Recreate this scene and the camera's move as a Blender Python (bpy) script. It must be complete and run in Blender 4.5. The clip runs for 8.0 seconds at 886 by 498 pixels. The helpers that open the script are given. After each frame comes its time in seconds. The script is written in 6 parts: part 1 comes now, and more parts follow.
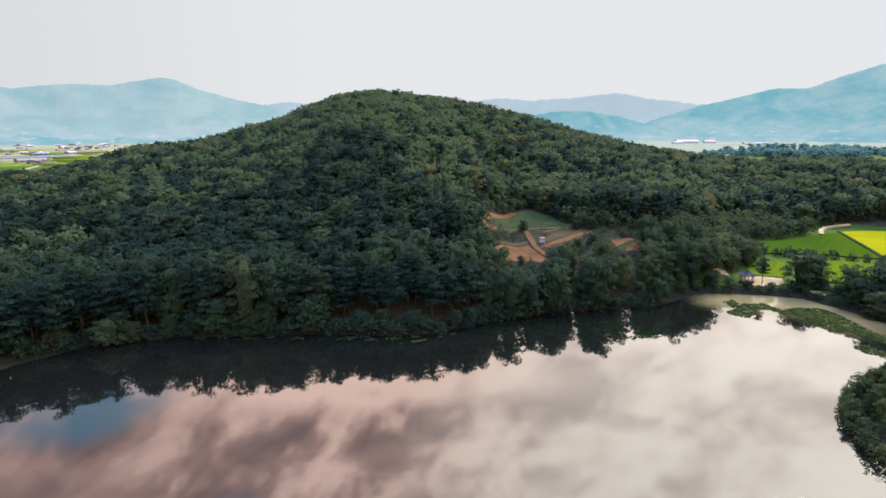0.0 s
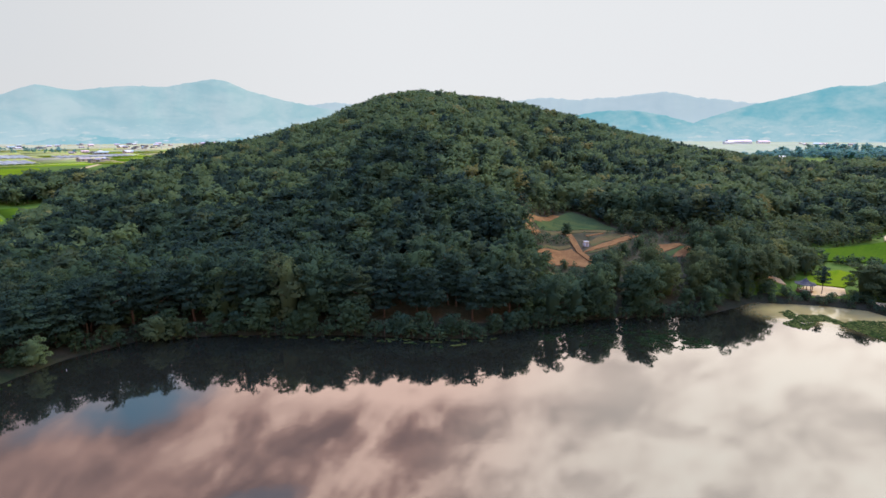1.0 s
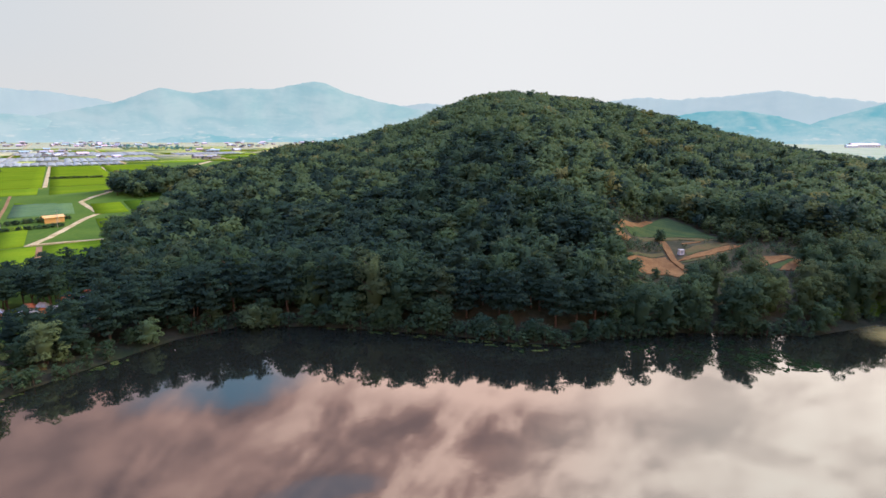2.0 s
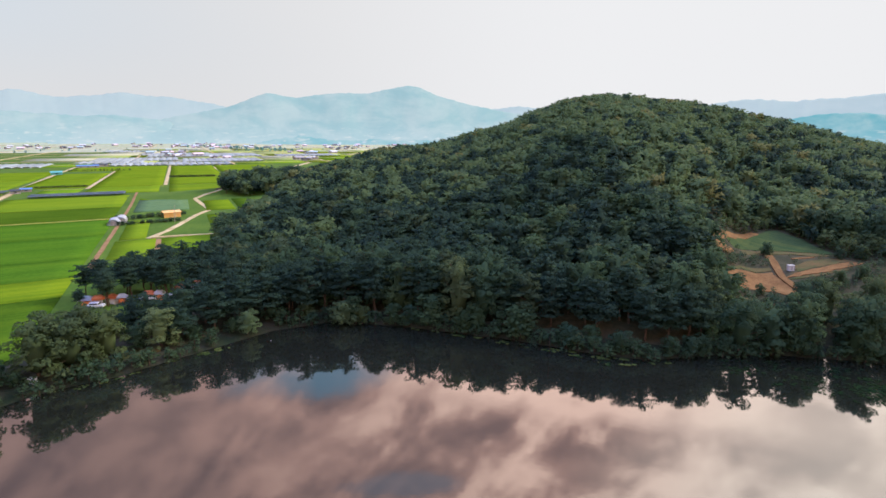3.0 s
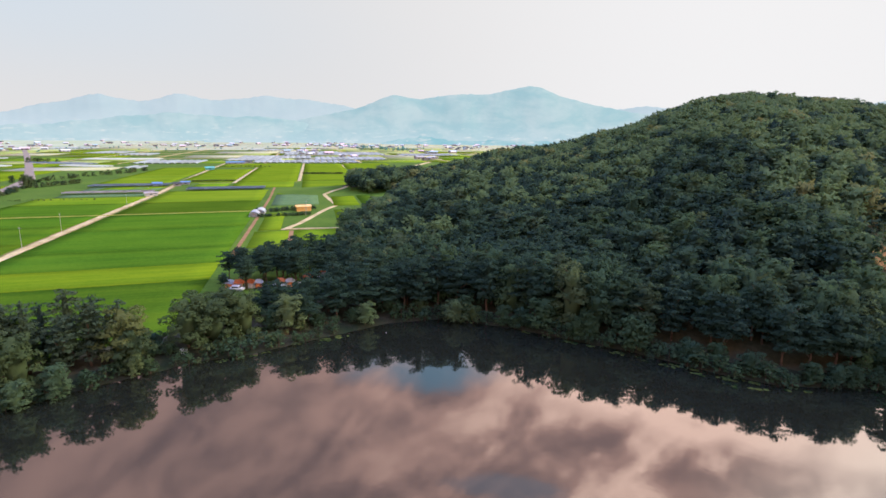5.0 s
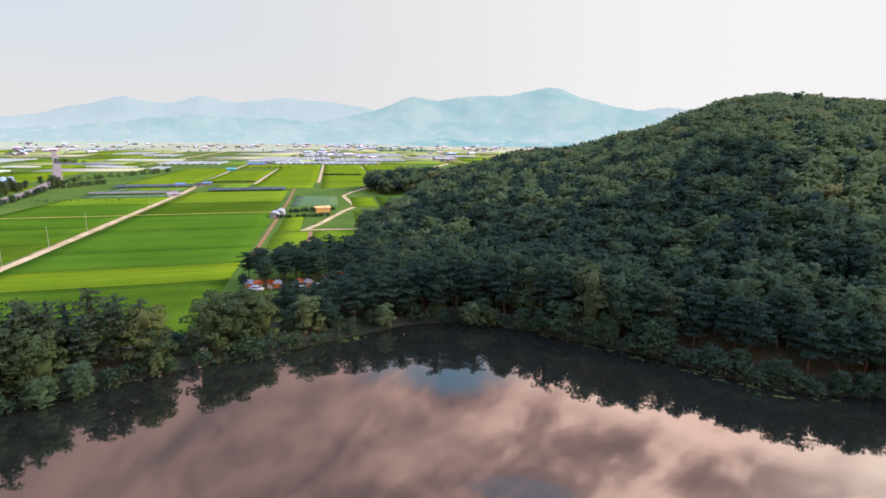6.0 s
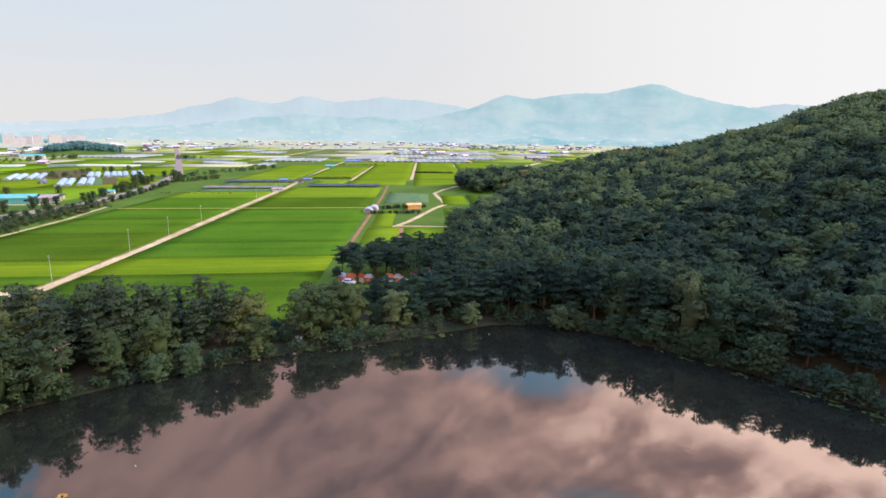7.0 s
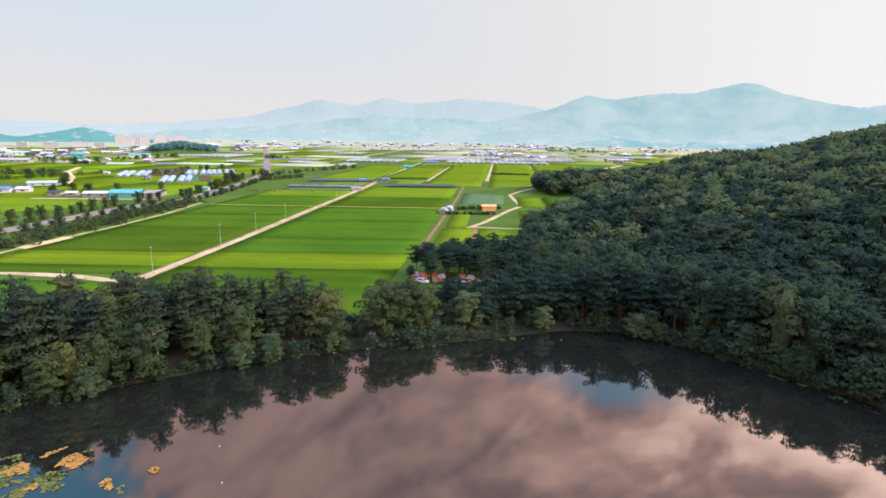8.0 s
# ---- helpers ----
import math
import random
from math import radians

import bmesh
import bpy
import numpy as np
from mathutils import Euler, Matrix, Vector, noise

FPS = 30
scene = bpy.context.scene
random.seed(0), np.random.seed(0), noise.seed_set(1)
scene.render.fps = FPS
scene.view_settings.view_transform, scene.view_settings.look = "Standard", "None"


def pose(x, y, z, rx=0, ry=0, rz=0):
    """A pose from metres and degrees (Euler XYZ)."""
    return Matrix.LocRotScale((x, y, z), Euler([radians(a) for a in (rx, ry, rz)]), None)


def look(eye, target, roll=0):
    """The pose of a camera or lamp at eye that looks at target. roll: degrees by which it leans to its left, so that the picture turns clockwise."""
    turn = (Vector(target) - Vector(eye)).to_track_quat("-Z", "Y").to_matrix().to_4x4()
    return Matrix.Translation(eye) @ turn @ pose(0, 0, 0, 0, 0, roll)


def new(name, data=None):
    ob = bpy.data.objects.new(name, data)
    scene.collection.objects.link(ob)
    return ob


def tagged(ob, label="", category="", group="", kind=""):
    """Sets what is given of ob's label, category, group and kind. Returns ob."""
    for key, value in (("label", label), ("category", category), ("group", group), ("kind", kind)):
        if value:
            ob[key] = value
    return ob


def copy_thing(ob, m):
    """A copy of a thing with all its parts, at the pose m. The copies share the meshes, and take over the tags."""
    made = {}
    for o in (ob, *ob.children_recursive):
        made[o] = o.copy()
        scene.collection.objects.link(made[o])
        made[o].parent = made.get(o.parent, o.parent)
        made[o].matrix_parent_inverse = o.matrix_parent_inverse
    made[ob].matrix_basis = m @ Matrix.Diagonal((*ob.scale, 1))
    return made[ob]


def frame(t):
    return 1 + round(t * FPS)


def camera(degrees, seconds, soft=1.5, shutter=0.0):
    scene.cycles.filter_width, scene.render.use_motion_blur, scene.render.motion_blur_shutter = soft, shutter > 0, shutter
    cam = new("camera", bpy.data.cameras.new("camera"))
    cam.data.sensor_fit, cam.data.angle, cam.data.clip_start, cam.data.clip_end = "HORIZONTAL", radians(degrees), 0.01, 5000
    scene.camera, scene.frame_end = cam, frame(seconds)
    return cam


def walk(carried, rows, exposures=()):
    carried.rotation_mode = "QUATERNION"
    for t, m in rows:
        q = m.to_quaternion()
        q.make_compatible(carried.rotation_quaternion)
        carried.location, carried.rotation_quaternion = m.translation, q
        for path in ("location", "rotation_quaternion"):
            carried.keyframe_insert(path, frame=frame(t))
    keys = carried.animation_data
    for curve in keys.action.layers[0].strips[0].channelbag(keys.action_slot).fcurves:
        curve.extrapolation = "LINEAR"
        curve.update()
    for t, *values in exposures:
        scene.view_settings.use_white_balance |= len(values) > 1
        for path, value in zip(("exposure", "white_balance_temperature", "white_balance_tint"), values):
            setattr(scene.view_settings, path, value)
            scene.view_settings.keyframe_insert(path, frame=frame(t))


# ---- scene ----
cam = camera(77.7, 8.0, soft=1.6)

# seconds, offset from the hover point (x, y, z), yaw, pitch, roll in degrees
PATH = [
    (0.0, -0.14, -1.20, -1.19, -0.00, -12.01, -0.09),
    (0.5, -0.39, -0.42, -0.92, 0.31, -11.97, -0.09),
    (1.0, -0.33, 0.24, -0.74, 4.31, -12.03, -0.10),
    (1.5, -0.27, 0.57, -0.70, 8.90, -12.25, 0.07),
    (1.7, -0.21, 0.49, -0.65, 10.68, -12.15, 0.12),
    (3.0, -0.08, 0.53, -0.18, 22.53, -11.71, 0.38),
    (3.5, 0.07, 0.30, -0.09, 27.09, -11.67, 0.53),
    (4.0, 0.12, 0.03, 0.07, 31.54, -11.65, 0.70),
    (4.5, 0.00, 0.00, -0.00, 34.64, -11.69, 0.66),
    (4.7, 0.01, 0.07, -0.01, 34.59, -11.75, 0.65),
    (5.8, -0.30, 0.53, 0.01, 34.87, -11.65, 0.66),
    (6.0, -0.36, 0.60, 0.01, 36.51, -11.61, 0.64),
    (6.5, -0.55, 0.99, 0.12, 41.39, -11.53, 0.66),
    (7.0, -0.71, 1.05, 0.07, 45.90, -11.87, 0.72),
    (7.5, -0.71, 1.02, 0.07, 50.49, -11.87, 0.81),
    (8.0, -0.69, 1.11, 0.08, 53.73, -11.84, 0.86),
]
HOVER = 45.0
walk(cam, [(t, pose(x, y, HOVER + z, 90 + p, 0, a) @ pose(0, 0, 0, 0, 0, r)) for t, x, y, z, a, p, r in PATH],
     exposures=[(0.0, 0.06, 6000, 11), (1.5, 0.1, 6030, 11.5), (3.5, 0.17, 6120, 12.5), (5.0, 0.2, 6180, 13), (7.0, 0.25, 6200, 13.5), (8.0, 0.25, 6200, 13.5)])

# ---- light ----
SUN_AZ, SUN_EL = -40.0, 37.0      # bearing from +y, positive to the left; height
sun_dir = Vector((-math.sin(radians(SUN_AZ)) * math.cos(radians(SUN_EL)), math.cos(radians(SUN_AZ)) * math.cos(radians(SUN_EL)), math.sin(radians(SUN_EL))))
lamp = bpy.data.lights.new("sun", "SUN")
lamp.energy, lamp.angle, lamp.color = 2.75, radians(12), (1.0, 0.89, 0.64)
sun = new("sun", lamp)
sun.matrix_world = look(sun_dir * 500, (0, 0, 0))


class Nodes:
    """Short hand for building a node tree."""

    def __init__(self, tree):
        self.t = tree
        tree.nodes.clear()

    def n(self, kind, **kw):
        nd = self.t.nodes.new(kind)
        for k, v in kw.items():
            if k == "op":
                nd.operation = v
            elif k == "blend":
                nd.data_type, nd.blend_type = "RGBA", v
        return nd

    def put(self, sock, v):
        if isinstance(v, bpy.types.NodeSocket):
            self.t.links.new(v, sock)
        elif isinstance(v, (tuple, list)) and len(v) == 3 and sock.type == "RGBA":
            sock.default_value = (*v, 1)
        else:
            sock.default_value = v

    def math(self, op, a, b=0.0, clamp=False):
        nd = self.n("ShaderNodeMath", op=op)
        nd.use_clamp = clamp
        self.put(nd.inputs[0], a)
        self.put(nd.inputs[1], b)
        return nd.outputs[0]

    def mix(self, f, a, b, blend="MIX"):
        nd = self.n("ShaderNodeMix", blend=blend)
        self.put(nd.inputs[0], f)
        self.put(nd.inputs[6], a)
        self.put(nd.inputs[7], b)
        return nd.outputs[2]

    def ramp(self, f, lo, hi, smooth=True):
        nd = self.n("ShaderNodeMapRange")
        nd.interpolation_type = "SMOOTHSTEP" if smooth else "LINEAR"
        self.put(nd.inputs[0], f)
        nd.inputs[1].default_value, nd.inputs[2].default_value = lo, hi
        return nd.outputs[0]

    def noise(self, vec, scale, detail=4.0, rough=0.55, distortion=0.0):
        nd = self.n("ShaderNodeTexNoise")
        if vec is not None:
            self.put(nd.inputs["Vector"], vec)
        nd.inputs["Scale"].default_value, nd.inputs["Detail"].default_value = scale, detail
        nd.inputs["Roughness"].default_value, nd.inputs["Distortion"].default_value = rough, distortion
        return nd.outputs[0]

    def stretch(self, vec, sx, sy, sz, rz=0.0):
        for scale, turn in (((1, 1, 1), rz), ((sx, sy, sz), 0)):
            nd = self.n("ShaderNodeMapping")
            self.put(nd.inputs[0], vec)
            nd.inputs["Scale"].default_value, nd.inputs["Rotation"].default_value = scale, (0, 0, turn)
            vec = nd.outputs[0]
        return vec


world = bpy.data.worlds.new("sky")
scene.world = world
world.use_nodes = True
w = Nodes(world.node_tree)
tc = w.n("ShaderNodeTexCoord").outputs["Generated"]
sep = w.n("ShaderNodeSeparateXYZ")
w.put(sep.inputs[0], tc)
sx_, sy_, sz_ = sep.outputs
sky = w.n("ShaderNodeTexSky")
sky.sky_type, sky.sun_disc = "NISHITA", False
sky.sun_elevation, sky.sun_rotation = radians(SUN_EL), radians(-SUN_AZ)
blue = w.mix(1.0, sky.outputs[0], (0.11, 0.19, 0.165), "MULTIPLY")
# bearing (positive to the left) and height in degrees
bearing = w.math("MULTIPLY", w.math("ARCTAN2", w.math("MULTIPLY", sx_, -1.0), sy_), 57.2958)
height = w.math("MULTIPLY", w.math("ARCSINE", sz_), 57.2958)
flat = w.n("ShaderNodeCombineXYZ")
w.put(flat.inputs[0], bearing)
w.put(flat.inputs[1], height)
deck = flat.outputs[0]
billow = w.noise(w.stretch(deck, 0.07, 0.19, 1, -0.45), 1.0, 6, 0.52, 0.6)
curl = w.noise(w.stretch(deck, 0.15, 0.24, 1, -0.2), 1.5, 5, 0.55, 0.3)
grain = w.math("ADD", w.math("MULTIPLY", billow, 0.62), w.math("MULTIPLY", curl, 0.38))


def bank(at, up, wide, tall, soft=0.5):
    """A soft cloud mass of the deck: 1 in its middle, 0 outside, its rim torn by the billows."""
    p = w.math("DIVIDE", w.math("SUBTRACT", bearing, at), wide)
    q = w.math("DIVIDE", w.math("SUBTRACT", height, up), tall)
    d = w.math("ADD", w.math("MULTIPLY", p, p), w.math("MULTIPLY", q, q))
    d = w.math("ADD", d, w.math("MULTIPLY", w.math("SUBTRACT", grain, 0.5), 6.5))
    return w.ramp(d, 1.0 + soft, 1.0 - soft)


# grey undersides, then sunlit tops, then the clear rifts
tone = w.ramp(grain, 0.34, 0.62)
for at, up, wide, tall, dim in ((6.5, 32.3, 6.5, 1.9, 0.5), (-20, 28.2, 5.5, 1.1, 0.62), (-12.5, 34.6, 4.5, 1.9, 0.62), (27, 34.4, 6.5, 1.4, 0.6), (47, 35.5, 5, 1.6, 0.45), (19, 26.6, 3.0, 1.6, 0.15), (37, 30.5, 7, 2.4, 0.3)):
    tone = w.math("MULTIPLY", tone, w.math("SUBTRACT", 1.0, w.math("MULTIPLY", bank(at, up, wide, tall, 0.8), dim)))
tone = w.math("ADD", tone, w.math("MULTIPLY", bank(9, 24.6, 17, 2.6, 1.2), 0.55), True)
veil = w.ramp(bearing, 62, 8)
tone = w.math("ADD", w.math("MULTIPLY", tone, w.math("ADD", w.math("MULTIPLY", veil, 0.64), 0.28)), w.math("MULTIPLY", veil, 0.12))
cloud = w.mix(w.ramp(tone, 0.0, 0.45, False), (0.36, 0.24, 0.23), (1.03, 0.62, 0.495))
cloud = w.mix(w.ramp(tone, 0.45, 1.0, False), cloud, (2.25, 1.50, 1.14))
rift = w.math("MULTIPLY", bank(36.5, 23.3, 8.0, 2.2, 1.3), 0.74)
rift = w.math("MAXIMUM", rift, w.math("MULTIPLY", bank(27, 34.8, 6, 0.9, 0.9), 0.32))
rift = w.math("MAXIMUM", rift, bank(97, 31, 11, 4.5, 0.4))
high = w.mix(rift, cloud, blue)
# the glare round the veiled sun
toward = w.math("ADD", w.math("MULTIPLY", sx_, sun_dir.x), w.math("ADD", w.math("MULTIPLY", sy_, sun_dir.y), w.math("MULTIPLY", sz_, sun_dir.z)))
glare = w.math("MULTIPLY", w.math("POWER", w.ramp(toward, 0.75, 1.0), 1.0), w.math("ADD", w.math("MULTIPLY", tone, 0.5), 0.5))
high = w.mix(glare, high, (2.55, 2.25, 1.8))
# clear blue straight overhead, out of view, added as blue fill for the shade
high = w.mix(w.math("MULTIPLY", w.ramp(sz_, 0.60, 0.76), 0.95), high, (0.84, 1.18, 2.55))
# bright summer haze low over the land, bluer away from the sun
away = w.ramp(toward, 0.35, -0.3)
low = w.mix(w.math("MULTIPLY", away, w.ramp(sz_, 0.02, 0.2)), (0.79, 0.772, 0.73), (0.685, 0.755, 0.785))
low = w.mix(w.ramp(bearing, 5, 55), low, w.mix(1.0, low, (0.85, 0.85, 0.85), "MULTIPLY"))
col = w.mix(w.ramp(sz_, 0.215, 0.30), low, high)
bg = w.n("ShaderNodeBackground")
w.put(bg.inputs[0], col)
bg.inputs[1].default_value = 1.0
out = w.n("ShaderNodeOutputWorld")
world.node_tree.links.new(bg.outputs[0], out.inputs[0])


# ---- materials ----
def material(name, a, b, scale=1.0, rough=0.8, bump=0.0, fine=None, metal=0.0, island=0.0, spread=0.0, stripes=None, spec=0.12):
    """Two colours mixed by noise at two scales (metres), with optional relief, per-piece variation and sown stripes."""
    m = bpy.data.materials.new(name)
    m.use_nodes = True
    k = Nodes(m.node_tree)
    pos = k.n("ShaderNodeNewGeometry").outputs["Position"]
    big = k.noise(pos, 1.0 / scale, 3, 0.6)
    small = k.noise(pos, 1.0 / (fine or scale * 0.12), 4, 0.65)
    f = k.ramp(k.math("ADD", k.math("MULTIPLY", big, 0.55), k.math("MULTIPLY", small, 0.45)), 0.36, 0.64)
    colour = k.mix(f, a, b)
    if stripes:
        across, length, amount, angle = stripes
        s = k.noise(k.stretch(pos, 1.0 / length, 1.0 / across, 0.02, angle), 1.0, 3, 0.6)
        fine_rows = k.noise(k.stretch(pos, 6.0 / length, 0.8, 0.02, angle), 1.0, 4, 0.7)
        s = k.math("ADD", k.math("MULTIPLY", s, 0.6), k.math("MULTIPLY", fine_rows, 0.4))
        colour = k.mix(k.math("MULTIPLY", k.ramp(s, 0.38, 0.62), amount * 1.25), colour, tuple(min(1, c * q) for c, q in zip(b, (2.1, 1.55, 1.1))))
    if island:
        r = k.n("ShaderNodeNewGeometry").outputs["Random Per Island"]
        hs = k.n("ShaderNodeHueSaturation")
        k.put(hs.inputs["Color"], colour)
        k.put(hs.inputs["Value"], k.math("ADD", k.math("MULTIPLY", r, island), 1.0 - island / 2))
        colour = hs.outputs[0]
    if spread:
        r = k.n("ShaderNodeObjectInfo").outputs["Random"]
        hs = k.n("ShaderNodeHueSaturation")
        k.put(hs.inputs["Color"], colour)
        k.put(hs.inputs["Value"], k.math("ADD", k.math("MULTIPLY", r, spread), 1.0 - spread / 2))
        k.put(hs.inputs["Hue"], k.math("ADD", k.math("MULTIPLY", r, spread * 0.07), 0.5 - spread * 0.035))
        colour = hs.outputs[0]
    p = k.n("ShaderNodeBsdfPrincipled")
    k.put(p.inputs["Base Color"], colour)
    p.inputs["Roughness"].default_value, p.inputs["Metallic"].default_value = rough, metal
    p.inputs["Specular IOR Level"].default_value = spec
    if bump:
        bp = k.n("ShaderNodeBump")
        bp.inputs["Strength"].default_value, bp.inputs["Distance"].default_value = 1.0, bump
        k.put(bp.inputs["Height"], small)
        k.put(p.inputs["Normal"], bp.outputs[0])
    o = k.n("ShaderNodeOutputMaterial")
    m.node_tree.links.new(p.outputs[0], o.inputs[0])
    return m


def leaf_material(name, dark, light, warm):
    """Foliage: each tuft its own shade, each tree its own tint (the mesh's 'tint'), with a few yellowing trees."""
    m = bpy.data.materials.new(name)
    m.use_nodes = True
    k = Nodes(m.node_tree)
    r = k.n("ShaderNodeNewGeometry").outputs["Random Per Island"]
    at = k.n("ShaderNodeAttribute")
    at.attribute_name = "tint"
    tint = k.math("FRACT", k.math("ADD", at.outputs["Fac"], k.n("ShaderNodeObjectInfo").outputs["Random"]))
    colour = k.mix(k.math("ADD", k.math("MULTIPLY", r, 0.12), k.math("MULTIPLY", tint, 0.6)), dark, light)
    colour = k.mix(k.math("MULTIPLY", k.ramp(tint, 0.88, 1.0), 0.6), colour, warm)
    p = k.n("ShaderNodeBsdfPrincipled")
    k.put(p.inputs["Base Color"], colour)
    p.inputs["Roughness"].default_value = 0.75
    p.inputs["Specular IOR Level"].default_value = 0.05
    tr = k.n("ShaderNodeBsdfTranslucent")
    k.put(tr.inputs[0], colour)
    ms = k.n("ShaderNodeMixShader")
    ms.inputs[0].default_value = 0.46
    m.node_tree.links.new(p.outputs[0], ms.inputs[1])
    m.node_tree.links.new(tr.outputs[0], ms.inputs[2])
    o = k.n("ShaderNodeOutputMaterial")
    m.node_tree.links.new(ms.outputs[0], o.inputs[0])
    return m


def water_material():
    m = bpy.data.materials.new("lake_water")
    m.use_nodes = True
    k = Nodes(m.node_tree)
    pos = k.n("ShaderNodeNewGeometry").outputs["Position"]
    ripple = k.noise(k.stretch(pos, 1, 1, 1), 0.9, 3, 0.6)
    swell = k.noise(pos, 0.12, 2, 0.5)
    bp = k.n("ShaderNodeBump")
    bp.inputs["Strength"].default_value, bp.inputs["Distance"].default_value = 0.2, 0.012
    k.put(bp.inputs["Height"], k.math("ADD", ripple, k.math("MULTIPLY", swell, 2.0)))
    g = k.n("ShaderNodeBsdfGlossy")
    g.inputs["Color"].default_value = (0.88, 0.9, 0.92, 1)
    g.inputs["Roughness"].default_value = 0.035
    k.put(g.inputs["Normal"], bp.outputs[0])
    d = k.n("ShaderNodeBsdfDiffuse")
    k.put(d.inputs[0], k.mix(k.noise(pos, 0.03, 3), (0.010, 0.0115, 0.0095), (0.015, 0.016, 0.011)))
    silt = 0.0
    for x, y, r in ((75, 138, 13), (84, 138, 17), (93, 134, 17), (97, 122, 15)):
        far = k.n("ShaderNodeVectorMath", op="DISTANCE")
        k.put(far.inputs[0], pos)
        far.inputs[1].default_value = (x, y, 0)
        silt = k.math("MAXIMUM", silt, k.ramp(k.math("ADD", far.outputs["Value"], k.math("MULTIPLY", k.noise(pos, 0.35, 3), 4.0)), r + 2.0, r * 0.2))
    # silty shallows; the sky's yellow-cream glow on them is in this colour too
    silt_glow = k.n("ShaderNodeBsdfDiffuse")
    silt_glow.inputs[0].default_value = (0.62, 0.52, 0.2, 1)
    fr = k.n("ShaderNodeFresnel")
    fr.inputs[0].default_value = 1.9
    ms = k.n("ShaderNodeMixShader")
    k.put(ms.inputs[0], k.math("ADD", k.math("MULTIPLY", fr.outputs[0], 1.0), 0.15, True))
    m.node_tree.links.new(d.outputs[0], ms.inputs[1])
    m.node_tree.links.new(g.outputs[0], ms.inputs[2])
    shoal = k.n("ShaderNodeMixShader")
    k.put(shoal.inputs[0], k.math("MULTIPLY", silt, 0.45))
    m.node_tree.links.new(ms.outputs[0], shoal.inputs[1])
    m.node_tree.links.new(silt_glow.outputs[0], shoal.inputs[2])
    o = k.n("ShaderNodeOutputMaterial")
    m.node_tree.links.new(shoal.outputs[0], o.inputs[0])
    return m


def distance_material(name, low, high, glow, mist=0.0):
    """The far ranges, a backdrop: wooded slopes with patches; kilometres of bright air painted in as colour and faint
    glow.
    """
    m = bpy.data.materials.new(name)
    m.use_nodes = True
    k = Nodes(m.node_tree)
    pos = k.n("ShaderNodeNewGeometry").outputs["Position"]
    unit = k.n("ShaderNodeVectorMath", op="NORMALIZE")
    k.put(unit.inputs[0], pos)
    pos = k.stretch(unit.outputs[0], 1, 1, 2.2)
    # light and dark of the folds painted as noise
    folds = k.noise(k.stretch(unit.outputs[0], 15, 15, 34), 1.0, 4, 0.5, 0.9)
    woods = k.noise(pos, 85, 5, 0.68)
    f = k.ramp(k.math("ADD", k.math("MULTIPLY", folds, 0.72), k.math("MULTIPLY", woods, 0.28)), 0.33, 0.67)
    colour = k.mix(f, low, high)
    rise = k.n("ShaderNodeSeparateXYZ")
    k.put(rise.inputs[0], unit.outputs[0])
    # cleared plots and scattered farms on the lower slopes, and haze painted in thicker at their foot
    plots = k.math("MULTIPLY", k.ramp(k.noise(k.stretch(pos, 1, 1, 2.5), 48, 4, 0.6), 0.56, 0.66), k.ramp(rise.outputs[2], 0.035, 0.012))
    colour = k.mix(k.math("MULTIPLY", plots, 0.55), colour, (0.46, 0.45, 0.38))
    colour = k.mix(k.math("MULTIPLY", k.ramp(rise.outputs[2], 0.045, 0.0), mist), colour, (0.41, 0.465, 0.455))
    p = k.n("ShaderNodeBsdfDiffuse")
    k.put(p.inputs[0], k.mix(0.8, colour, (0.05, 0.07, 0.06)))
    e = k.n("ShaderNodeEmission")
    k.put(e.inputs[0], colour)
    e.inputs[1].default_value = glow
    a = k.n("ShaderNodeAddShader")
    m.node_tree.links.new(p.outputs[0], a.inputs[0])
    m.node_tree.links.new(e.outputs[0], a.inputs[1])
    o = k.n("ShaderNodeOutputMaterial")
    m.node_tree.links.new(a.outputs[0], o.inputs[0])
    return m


V_ANGLE = math.atan2(0.8, 0.6)
SOIL = material("forest_floor", (0.035, 0.04, 0.02), (0.075, 0.065, 0.035), 9, 0.95, 0.1)
GRASS = material("meadow_grass", (0.052, 0.112, 0.01), (0.09, 0.155, 0.015), 30, 0.9, 0.1, 1.5)
BANK = material("earth_bank", (0.016, 0.026, 0.012), (0.042, 0.04, 0.024), 5, 0.95, 0.1)
RICE_MID = material("rice_mid_green", (0.098, 0.19, 0.011), (0.142, 0.235, 0.015), 40, 0.75, 0.12, 0.8, spread=0.25, stripes=(20, 300, 0.2, -V_ANGLE), spec=0.0)
RICE = material("rice_green", (0.040, 0.098, 0.008), (0.066, 0.136, 0.011), 40, 0.75, 0.15, 1.4, spread=0.3, stripes=(9, 160, 0.2, -V_ANGLE), spec=0.0)
RICE_LIGHT = material("rice_light", (0.083, 0.16, 0.008), (0.122, 0.196, 0.011), 25, 0.75, 0.15, 1.4, stripes=(5, 120, 0.3, -V_ANGLE), spec=0.0)
RICE_YELLOW = material("rice_ripening", (0.3, 0.34, 0.006), (0.39, 0.4, 0.008), 20, 0.75, 0.1, 0.8, stripes=(6, 90, 0.12, 0.9), spec=0.0)
# Next four: distance haze is mixed into the crop and ground colours.
RICE_FAR = material("rice_far_hazed", (0.24, 0.31, 0.06), (0.34, 0.38, 0.12), 90, 0.8, spread=0.3, island=0.3)
STRAW = material("hazed_straw_field", (0.36, 0.37, 0.19), (0.46, 0.45, 0.28), 60, 0.9, island=0.35)
